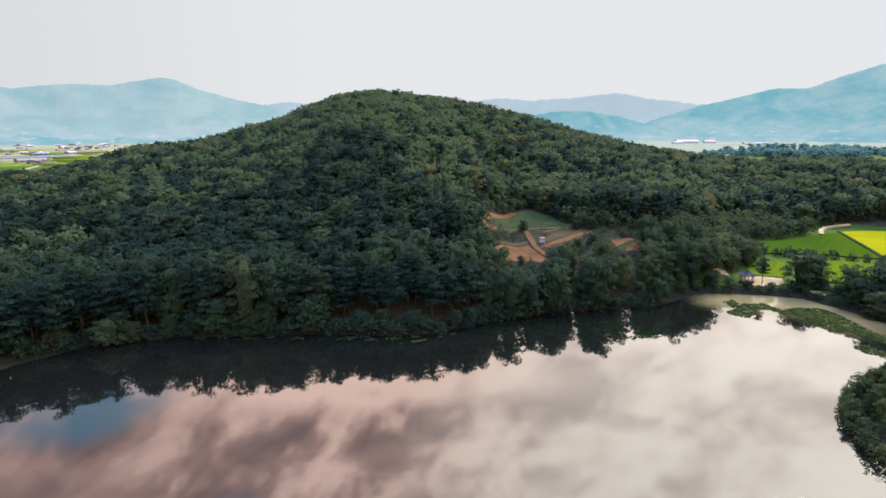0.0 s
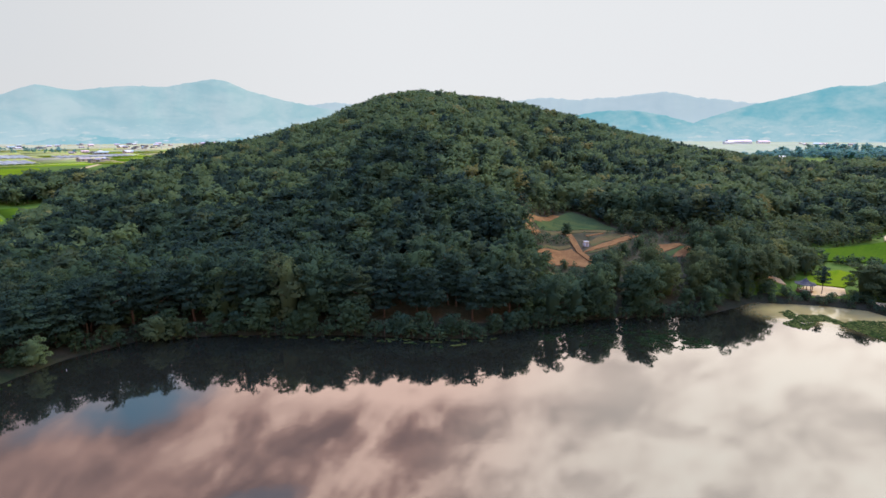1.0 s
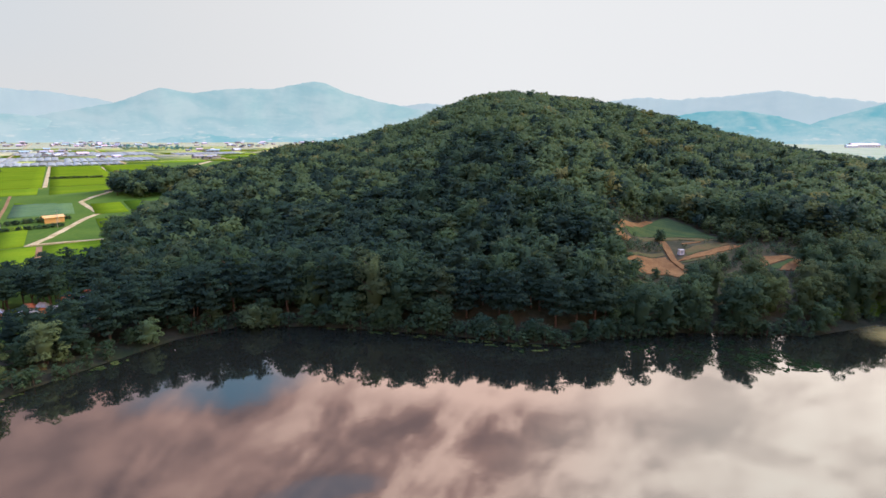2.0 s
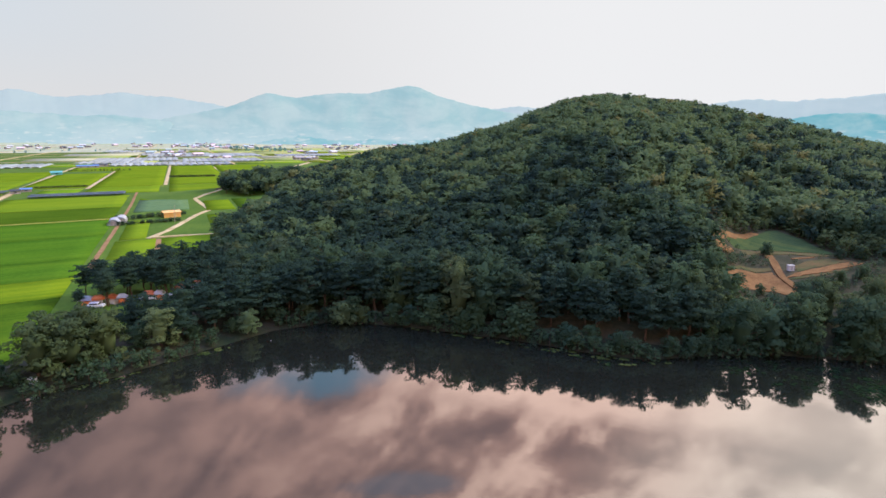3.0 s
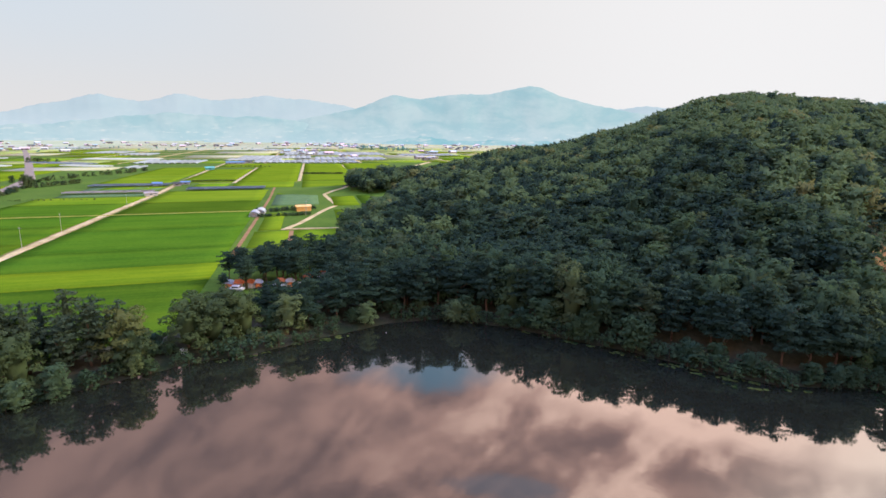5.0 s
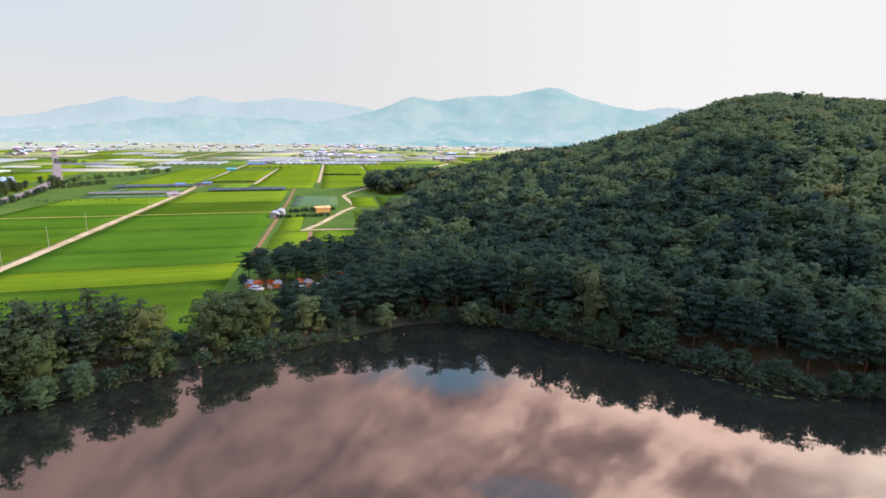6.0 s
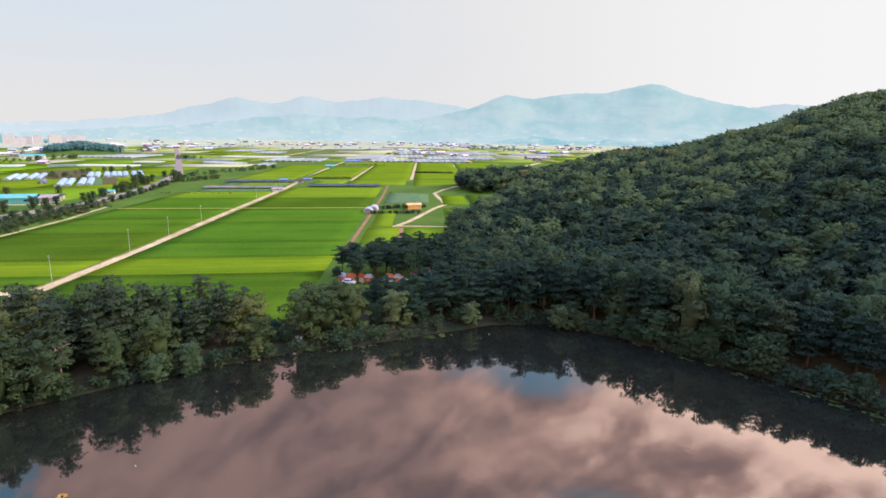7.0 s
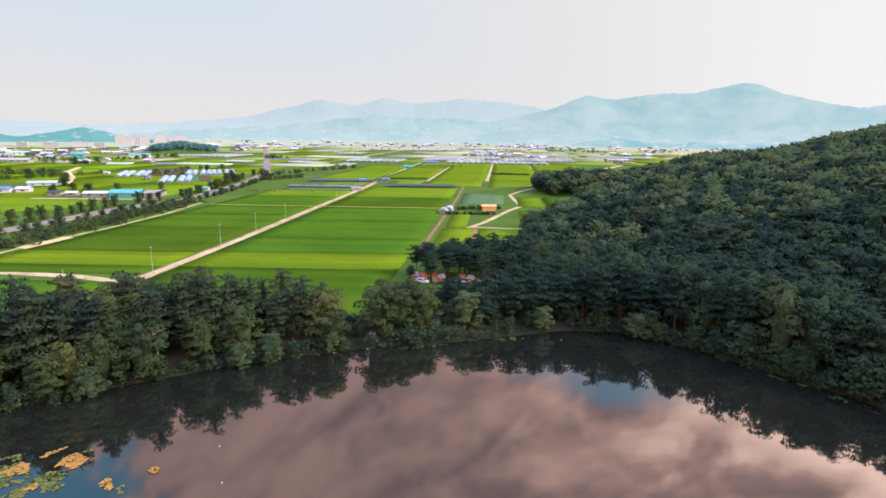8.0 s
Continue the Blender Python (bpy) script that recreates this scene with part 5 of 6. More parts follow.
drape("sand_yard", "sandy path under the shore trees", SAND, [(98.9, 142.6), (101.6, 141), (101, 138.2), (99.4, 140.4)], 0.2, category="yard")
drape("sand_yard", "sandy clearing among the trees", SAND, [(80, 158), (80, 164), (85, 160), (84, 155)], 0.25, category="yard")
drape("sand_yard", "bare earth patch on the bank below the camp", DIRT_GREEN, [(-100, 68), (-97.5, 67.5), (-93.5, 76), (-96, 78)], 0.15, category="yard")
drape("sand_yard", "pale dry verge beside the highway slope", SAND, [(-256, -9), (-252, -6), (-268, 10), (-272, 7)], 0.3, category="yard")


# ---- far fields ----
def slabs(name, label, cells, mat, category="field", base=GROUND_Z):
    """Many far plots in one mesh: (a0, a1, b0, b1, height)."""
    vs, fs = [], []
    for a0, a1, b0, b1, h in cells:
        k = len(vs)
        ring = [plain(a0, b0), plain(a0, b1), plain(a1, b1), plain(a1, b0)]
        vs += [(x, y, base - 0.3) for x, y in ring] + [(x, y, base + h) for x, y in ring]
        fs += [(k + 4, k + 5, k + 6, k + 7)] + [(k + i, k + (i + 1) % 4, k + 4 + (i + 1) % 4, k + 4 + i) for i in range(4)]
    ob = new(name, mesh_arrays(name, vs, [f[::-1] for f in fs], [mat]))
    return tagged(ob, label, category, kind="stuff")


def tunnel_rows(name, label, rows, mat):
    """Far vinyl tunnels in one mesh: (a0, a1, b, width, height)."""
    vs, fs = [], []
    for a0, a1, b, wd, h in rows:
        k = len(vs)
        for a in (a0, a1):
            for i in range(6):
                t = math.pi * i / 5
                x, y = plain(a, b + wd / 2 * math.cos(t))
                vs.append((x, y, GROUND_Z - 0.1 + h * math.sin(t) ** 0.8))
        for i in range(5):
            fs.append((k + i, k + i + 1, k + 7 + i, k + 6 + i))
        fs += [(k, k + 1, k + 4, k + 5), (k + 1, k + 2, k + 3, k + 4), (k + 6, k + 7, k + 10, k + 11), (k + 7, k + 8, k + 9, k + 10)]
    ob = new(name, mesh_arrays(name, vs, fs, [mat]))
    return tagged(ob, label, "greenhouse", kind="stuff")


light, dry, green, bright, far_tunnels = [], [], [], [], []
g = np.random.default_rng(21)
a = 120.0
while a < 2500:
    da = g.uniform(45, 85) * (1 + a / 1600)
    b = -1500.0
    while b < 1700:
        db = g.uniform(35, 80) * (1 + a / 1400)
        x, y = plain(a + da / 2, b + db / 2)
        r, az = math.hypot(x, y), math.degrees(math.atan2(-x, y))
        near_block = (a < 692 and -112 < b + db and b < 225) or (a < 480 and b > 100)
        hw = b > -118 - 0.2 * max(0, a - 420) and b < -70 - 0.1 * max(0, a - 420)
        if not near_block and not hw and r > 330 and 15 < az < 125 and r < 1750 and not (az < 43.5 and r < 640) and not (r < 480 and az < 50) and math.hypot(x + 1145, y - 225) > 90 and g.uniform() < 0.9:
            cell = (a + 2, a + da - 2, b + 2, b + db - 2, 0.25 + 0.15 * g.uniform())
            q = g.uniform()
            if r > 700 and q < 0.07 and 44 < az < 82:
                n = int(db / 9)
                far_tunnels += [(cell[0], cell[1], b + 5 + 9 * i, 8.8, 1.6) for i in range(n)]
            elif q < 0.5:
                # past 900 m the haze-paled RICE_FAR replaces RICE_LIGHT
                (light if r > 900 else bright).append(cell)
            elif q < 0.62 + 0.12 * (r > 1200):
                dry.append(cell)
            elif q < 0.8 and r < 1100:
                green.append(cell)
            else:
                bright.append(cell)
        b += db
    a += da
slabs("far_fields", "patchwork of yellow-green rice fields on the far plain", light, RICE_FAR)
slabs("far_fields", "patchwork of straw-coloured plots, paled with haze, on the plain", dry, STRAW)
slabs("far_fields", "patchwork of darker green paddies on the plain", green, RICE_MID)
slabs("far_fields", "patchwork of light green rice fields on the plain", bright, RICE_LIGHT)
for a0, a1, b0, b1 in ((700, 790, -130, -50), (770, 840, -20, 60), (840, 960, -10, 110), (690, 760, 100, 180), (780, 900, 120, 240), (590, 640, -110, -95), (1000, 1150, 60, 260), (960, 1060, 300, 420)):
    far_tunnels += [(a0, a1, b, 9.4, 1.7) for b in np.arange(b0, b1, 9.5)]
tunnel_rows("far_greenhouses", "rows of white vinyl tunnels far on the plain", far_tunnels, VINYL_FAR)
lanes = [(a, a + 4.5, -500 + 40 * math.sin(a), 900, 0.45) for a in np.arange(745, 2300, 118)] + [(700, 2300, b, b + 4, 0.47) for b in (-420, -240, -150, 40, 180, 330, 520, 700)]
slabs("far_lanes", "thin pale farm lanes across the far plain", [c for c in lanes], CONCRETE, "road")
# fields in the valley behind the ridge, pale with painted-in haze
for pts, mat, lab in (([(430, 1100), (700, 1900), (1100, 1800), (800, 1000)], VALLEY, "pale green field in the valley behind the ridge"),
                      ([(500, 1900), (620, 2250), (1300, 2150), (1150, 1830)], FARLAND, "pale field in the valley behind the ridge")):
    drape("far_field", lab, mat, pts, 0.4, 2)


def span_tunnels(label, spans, mat):
    """Long low tunnels between two ends, in rows one behind the other: (x0, y0, x1, y1, rows)."""
    vs, fs = [], []
    for x0, y0, x1, y1, rows in spans:
        p, q = Vector((x0, y0)), Vector((x1, y1))
        n = Vector((-(q - p).y, (q - p).x)).normalized()
        n = n if n.dot(p) > 0 else -n
        for r in range(rows):
            k = len(vs)
            for e in (p, q):
                for i in range(6):
                    s = math.pi * i / 5
                    c = e + n * (r * 7.5 + 3.2 * math.cos(s))
                    vs.append((c.x, c.y, GROUND_Z + 0.3 + 1.5 * math.sin(s) ** 0.8))
            fs += [(k + i, k + i + 1, k + 7 + i, k + 6 + i) for i in range(5)]
            fs += [(k, k + 1, k + 4, k + 5), (k + 1, k + 2, k + 3, k + 4), (k + 6, k + 7, k + 10, k + 11), (k + 7, k + 8, k + 9, k + 10)]
    ob = new("far_greenhouses", mesh_arrays("far_greenhouses", vs, fs, [mat]))
    return tagged(ob, label, "greenhouse", kind="stuff")


span_tunnels("long pale vinyl tunnels on the plain before the town", [(-816, 72, -807, 97, 3), (-788, 147, -741, 197, 3), (-837, 224, -812, 247, 3), (-790, 300, -730, 321, 3), (-945, 389, -868, 466, 4)], VINYL_FAR)
span_tunnels("long dark netted tunnels on the plain before the town", [(-792, 120, -780, 146, 3), (-890, 302, -800, 333, 3)], NET_DARK)
hedge("dark trees along a lane before the town", [(-680, -29), (-670, -7), (-650, 19)], 2.2, 4, 7, 540, 3)
hedge("dark trees among the fields before the town", [(-832, 36), (-824, 54)], 2.0, 5, 8, 541, 3)
hedge("dark trees beyond the long tunnels", [(-900, 300), (-870, 318)], 3, 5, 8, 542, 3)
for x, y, h in ((-457, 28, 7), (-515, 16, 8), (-460, 7, 5), (-479, 20, 6)):
    plant(("alder", int(rng.integers(4))), x, y, h, "lone dark tree among the farm sheds", "roadside trees", wide=1.3)
for pts, mat, lab in (([(-700, 94), (-713, 144), (-600, 121), (-590, 100), (-598, 84)], DIRT_GREEN, "weedy bare plot between vinyl greenhouses"), ([(-580, 118), (-576, 127), (-506, 111), (-511, 103)], CABBAGE, "dark green vegetable plot by the greenhouses"),
                      ([(-583, 129), (-578, 139), (-508, 122), (-512, 113)], DIRT_GREEN, "bare plot by the greenhouses"), ([(-428, -20), (-428, -3), (-409, 18), (-392, 31), (-366, 7), (-365, -17)], RICE_MID, "green paddy beside the highway"),
                      ([(-366, 66), (-380, 84), (-384, 82), (-362, 60), (-342, 66)], TRACK, "bare pinkish earth beside the highway")):
    drape("field", lab, mat, pts, 0.52, 1)


# ---- greenhouses ----
def arch(bm, pts, r):
    """One bent square rod in the plane x = const."""
    mid = Vector(pts[len(pts) // 2]) * 0.3
    rows = []
    for p in pts:
        p = Vector(p)
        o = Vector((0, p.y, p.z - mid.z)).normalized() * r
        s = Vector((r, 0, 0))
        rows.append([bm.verts.new(p + a * o + b * s) for a, b in ((0.2, -0.7), (1, -0.7), (1, 0.7), (0.2, 0.7))])
    for p, q in zip(rows, rows[1:]):
        for i in range(4):
            bm.faces.new((p[i], p[(i + 1) % 4], q[(i + 1) % 4], q[i]))
    return bm


def greenhouse(x, y, length, width, height, angle, label, group, mat=None):
    t = thing("greenhouse", pose(x, y, GROUND_Z + 0.1, 0, 0, angle), label, "greenhouse", group)
    bm = bmesh.new()
    n, m = 10, max(3, int(length / 4))
    grid = [[bm.verts.new((length * (i / m - 0.5), width / 2 * math.cos(math.pi * j / n), height * math.sin(math.pi * j / n) ** 0.75)) for j in range(n + 1)] for i in range(m + 1)]
    for i in range(m):
        for j in range(n):
            bm.faces.new((grid[i][j], grid[i + 1][j], grid[i + 1][j + 1], grid[i][j + 1]))
    part("cover", bm, mat or VINYL, t, "translucent white vinyl cover", True)
    for e, i in ((-1, 0), (1, m)):
        bm = bmesh.new()
        bm.faces.new([bm.verts.new((length / 2 * e * 0.998, width / 2 * math.cos(math.pi * j / n) * 0.99, height * 0.99 * math.sin(math.pi * j / n) ** 0.75)) for j in range(n + 1)])
        bmesh.ops.solidify(bm, geom=bm.faces[:], thickness=0.05)
        part("end_wall", bm, mat or VINYL, t)
        part("door", boxed(length / 2 * e - 0.06, length / 2 * e + 0.06, -0.9, 0.9, 0, 2.0), NET_PINK, t)
    for i in range(0, m + 1):
        xx = length * (i / m - 0.5)
        bm = arch(bmesh.new(), [(xx, (width / 2 + 0.04) * math.cos(math.pi * k / n), (height + 0.04) * math.sin(math.pi * k / n) ** 0.75) for k in range(n + 1)], 0.06)
        part("hoop", bm, STEEL, t)
    return t


UDEG = math.degrees(math.atan2(U.y, U.x))
for x, y in ((-250, 184), (-255, 191.5)):
    greenhouse(x, y, 10, 5.2, 2.8, UDEG, "white vinyl greenhouse beside the dirt track", "garden greenhouses")
for x, y, n, gap in ((-594, 60, 4, 6.2), (-511, 83, 4, 5.8), (-585, 119, 4, 5.6), (-578, 142, 4, 5.4)):
    for i in range(n):
        greenhouse(x - 31 + 0.9 * i, y + 7 + gap * i + (2.5 if i > 1 else 0), 62, 5.2, 2.2, 166, "long bluish vinyl greenhouse beyond the highway", "farm greenhouses", VINYL_BLUE)
greenhouse(-558, 80, 30, 5, 2.6, 168, "dark netted greenhouse beyond the highway", "farm greenhouses", NET_DARK)


def net_row(a, b0, b1, mat, label, width=4.2):
    """A long low shade roof on posts."""
    p, q = Vector(plain(a, b0)), Vector(plain(a, b1))
    L = (q - p).length
    c = (p + q) / 2
    t = thing("shade_net", pose(c.x, c.y, GROUND_Z + 0.05, 0, 0, math.degrees(math.atan2(V.y, V.x))), label, "shade net", "shade nets")
    bm = bmesh.new()
    n = int(L / 6)
    for i in range(n):
        x0, x1 = -L / 2 + L * i / n, -L / 2 + L * (i + 1) / n - 0.15
        for s in (-1, 1):
            f = bm.faces.new([bm.verts.new(v) for v in ((x0, 0, 2.0), (x1, 0, 2.0 - 0.1 * (i % 2)), (x1, s * width / 2, 1.3), (x0, s * width / 2, 1.3))])
    bmesh.ops.solidify(bm, geom=bm.faces[:], thickness=0.04)
    part("net", bm, mat, t)
    for i in range(0, n + 1, 2):
        for s in (-1, 1):
            part("post", tube(bmesh.new(), (-L / 2 + L * i / n, s * width * 0.47, -0.1), (-L / 2 + L * i / n, s * width * 0.47, 1.35), 0.06, 0.05, 5), WOOD, t)
    return t


for k in range(3):
    net_row(301 + 5 * k, 14, 71, NET_DARK, "long dark shade net on posts beside the farm road")
    net_row(341 + 5.5 * k, -64, -7, NET_DARK, "long dark shade net on posts across the road")
    if k < 2:
        net_row(287 + 5 * k, -62, -5, NET_PINK, "long faded brown shade net on posts")


# ---- buildings ----
def shed(x, y, length, width, height, angle, wall, roof, label, group="farm sheds", doors=1, name="shed", category="shed", z=None):
    z0 = (float(land(x, y)) if z is None else z) - 0.05
    height *= 0.8
    t = thing(name, pose(x, y, z0, 0, 0, angle), label, category, group)
    part("wall", boxed(-length / 2, length / 2, -width / 2, width / 2, -0.4, height, bevel=0.03), wall, t)
    part("roof", gable(bmesh.new(), -length / 2, length / 2, -width / 2, width / 2, height + 0.02, width * 0.16, 0.5), roof, t)
    n = max(1, int(length / 7))
    for i in range(n):
        x0 = -length / 2 + length * (i + 0.5) / n
        for s in (-1, 1):
            part("window", boxed(x0 - 0.9, x0 + 0.9, s * width / 2 - 0.05, s * width / 2 + 0.05, height * 0.4, height * 0.72), GLASS, t)
    for i in range(doors):
        part("door", boxed(-length / 2 - 0.05, -length / 2 + 0.05, -1.2, 1.2, 0, min(2.4, height * 0.75)), STEEL, t)
    return t


ROAD_ANG = math.degrees(math.atan2(0.86, 0.5))
shed(-413, 47, 19, 11, 4.6, 62, TEAL, TEAL, "teal-roofed warehouse with teal walls by the highway")
shed(-406, 61, 9, 9, 4.2, 62, WALL, NET_PINK, "pale brown-roofed shed beside the warehouse")
shed(-427, 31, 15, 7, 3.4, 62, WALL, WHITE, "long white farm shed beside the highway")
shed(-420, 68, 5, 5, 3.4, 62, WALL, TILE_GREY, "small grey-roofed shed by the highway")
shed(-448, 9, 8, 6, 3.0, 62, WALL, TILE_GREY, "low grey-roofed farm building by the lane")
shed(-482, -20, 11, 8, 4.0, 70, WHITE, BLUE, "white workshop with a bright blue roof")
shed(-480, -8, 8, 7, 3.6, 70, WHITE, ROSE, "white workshop with a faded rose roof")
shed(-441, 18, 7, 5, 2.8, 62, WALL, ROSE, "small rose-roofed house by the lane")
shed(-530, 4, 21, 8, 3.0, 78, WHITE, TEAL_PALE, "long pale-roofed livestock shed among fields")
shed(-436, 100, 6, 5, 2.6, 62, WHITE, TEAL, "small pale teal shed below the highway trees")
shed(-640, 56, 5, 4, 2.4, 62, WHITE, WHITE, "tiny white hut among the paddies")
shed(-1003, 52, 17, 14, 8, 75, TEAL, TEAL, "bright teal warehouse before the town")
shed(-1004, 135, 30, 12, 6, 75, WHITE, TEAL, "pale teal factory shed before the town")
shed(-452, 240, 7, 5, 2.8, ROAD_ANG, WHITE, BLUE, "small blue-roofed shed beside the farm road")
shed(-440, 250, 6, 5, 2.8, ROAD_ANG, WALL, TILE_GREY, "small grey shed beside the farm road")
shed(-448, 262, 7, 4.5, 2.6, ROAD_ANG, WALL, BLUE, "low shed at the farm road's crossing")
shed(-386, 200, 8, 4.5, 2.4, ROAD_ANG, WHITE, NET_PINK, "low white shed beside the faded nets")
shed(-602, 384, 10, 7, 3.4, ROAD_ANG, TEAL, TEAL, "teal shed at the end of the track")
shed(-895, -22, 40, 12, 5, 60, WALL, VINYL, "long white factory shed before the town")
shed(-1128, -22, 30, 14, 6, 80, WHITE, TEAL_PALE, "long pale factory shed before the town")
shed(-1090, 42, 30, 12, 5, 45, WALL, TILE_GREY, "long grey-roofed factory shed before the town")
shed(-690, 480, 24, 8, 3, ROAD_ANG, WALL, BLUE, "blue-roofed farm shed among white tunnels")
shed(-700, 505, 16, 8, 3, ROAD_ANG, WALL, TILE_GREY, "grey farm shed among white tunnels")
# the amber-roofed shelter in the garden
t = thing("garden_shelter", pose(-245.5, 213.5, GROUND_Z + 0.1, 0, 0, 66), "amber-roofed open shelter in the dark garden", "shelter")
part("roof", gable(bmesh.new(), -4.2, 4.2, -2.2, 2.2, 2.6, 0.8, 0.4), AMBER, t, "amber sheet roof")
part("back_wall", boxed(-4.2, 4.2, -2.2, -2.0, -0.3, 2.55), AMBER, t)
for px in (-4.0, 0, 4.0):
    part("post", boxed(px - 0.08, px + 0.08, 2.0, 2.16, -0.3, 2.55), WOOD, t)
part("bench", boxed(-3.4, 3.4, -1.7, -1.1, -0.2, 0.5), WOOD, t)

# the town: apartment blocks, houses, factory
def apartment(x, y, length, depth, storeys, angle, label):
    h = storeys * 2.9
    t = thing("apartment_building", pose(x, y, float(land(x, y)) - 0.1, 0, 0, angle), label, "building", "town blocks")
    part("wall", boxed(-length / 2, length / 2, -depth / 2, depth / 2, -0.5, h), TOWER, t)
    part("roof", boxed(-length / 2 - 0.3, length / 2 + 0.3, -depth / 2 - 0.3, depth / 2 + 0.3, h, h + 0.8), TOWER, t)
    if storeys > 3:
        part("stairhead", boxed(-2, 2, -2, 2, h + 0.8, h + 2.8), TOWER, t)
    return t


blocks = [(-1540, -20), (-1500, 30), (-1620, 90), (-1480, 120), (-1700, 200), (-1350, -60), (-1580, 30)]
blocks += [(-1880 - 35 * (i % 4), 205 + 26 * i) for i in range(8)]
for i, (x, y) in enumerate(blocks):
    apartment(x, y, 20 + 6 * (i % 3), 11, 6 + (i * 5) % 4 if i > 6 else 4 + (i * 3) % 3, 70 + 9 * (i % 3), "pale apartment block in the hazy town")


def house_master():
    t = thing("house", pose(0, 0, -40), "small pale house with a low pitched roof", "house", "village houses")
    part("wall", boxed(-5, 5, -3.5, 3.5, -0.5, 3.0), WALL, t)
    part("roof", gable(bmesh.new(), -5, 5, -3.5, 3.5, 3.0, 1.5, 0.6, 0.15), ROOFS[0], t)
    for s in (-1, 1):
        part("window", boxed(1.2, 3.2, 3.5 * s - 0.05, 3.5 * s + 0.05, 1.0, 2.2), GLASS, t)
        part("window", boxed(-3.2, -1.4, 3.5 * s - 0.05, 3.5 * s + 0.05, 1.0, 2.2), GLASS, t)
    part("door", boxed(-0.6, 0.5, 3.45, 3.55, 0, 2.1), WOOD, t)
    return t


ROOFS = [TEAL_PALE, TILE_GREY, WHITE, WALL, ROSE]
village = []
for cx_, cy_, n, sp in ((-1500, 1480, 26, 190), (-1250, 1380, 16, 120), (-1040, 900, 6, 40), (-890, 810, 5, 30), (-760, 785, 5, 25), (-600, 790, 5, 30), (-800, 1100, 8, 60), (-1000, 1500, 10, 120), (-1650, 900, 14, 160), (-1750, 600, 18, 180),
                        (-1500, 400, 18, 150), (-1250, 300, 10, 90), (-1250, 20, 18, 120), (-1050, 0, 12, 80), (-1150, 120, 10, 60), (-880, 90, 5, 40), (-1420, 160, 12, 100), (620, 1000, 4, 60), (780, 1130, 6, 60), (1100, 1900, 10, 160),
                        (-1750, 1350, 22, 420), (-2050, 900, 18, 380), (-1350, 1850, 20, 360), (-950, 2050, 14, 260), (-2150, 380, 14, 260)):
    for i in range(n):
        village.append((cx_ + rng.normal(0, sp * 0.5), cy_ + rng.normal(0, sp * 0.5)))
masters = []
for roof in ROOFS:
    ROOFS[0] = roof
    masters.append(house_master())
for i, (x, y) in enumerate(village):
    r = math.hypot(x, y)
    s = 1.0 + 0.5 * rng.uniform()
    k = int(rng.integers(5))
    if i < 5:
        o = masters[i]
        o.matrix_world = pose(x, y, float(land(x, y)), 0, 0, rng.uniform(0, 180))
    else:
        o = copy_thing(masters[k], pose(x, y, float(land(x, y)), 0, 0, rng.uniform(0, 180)))
        o.scale = (s * 1.2, s, s)
shed(892, 2050, 80, 30, 11, 2, WHITE, ROSE, "long white factory with a rose roof in the valley", "valley factory")
shed(830, 1985, 30, 20, 8, 2, WHITE, WHITE, "white factory hall in the valley", "valley factory")
shed(980, 2060, 40, 20, 10, 4, WHITE, ROSE, "rose-roofed factory hall in the valley", "valley factory")
shed(470, 930, 18, 9, 4, 20, WHITE, WHITE, "white shed behind the wooded ridge", "valley factory")
shed(-1300, 2300, 120, 20, 8, 30, WHITE, WHITE, "long white factory at the mountain foot", "valley factory")

# ---- the white hut on the terraces ----
t = thing("hut", pose(32.3, 175.6, float(land(32.3, 175.6)) + 0.3, 0, 0, 20) @ Matrix.Scale(0.56, 4), "small white box hut on the dirt terrace", "hut")
part("wall", boxed(-1.3, 1.3, -1.1, 1.1, -0.5, 2.2, bevel=0.04), WHITE, t)
part("roof", boxed(-1.45, 1.45, -1.25, 1.25, 2.2, 2.34, bevel=0.03), STEEL, t)
part("door", boxed(-0.45, 0.45, -1.14, -1.08, 0.0, 1.9), STEEL, t)
part("window", boxed(1.28, 1.33, -0.5, 0.5, 0.9, 1.6), GLASS, t)

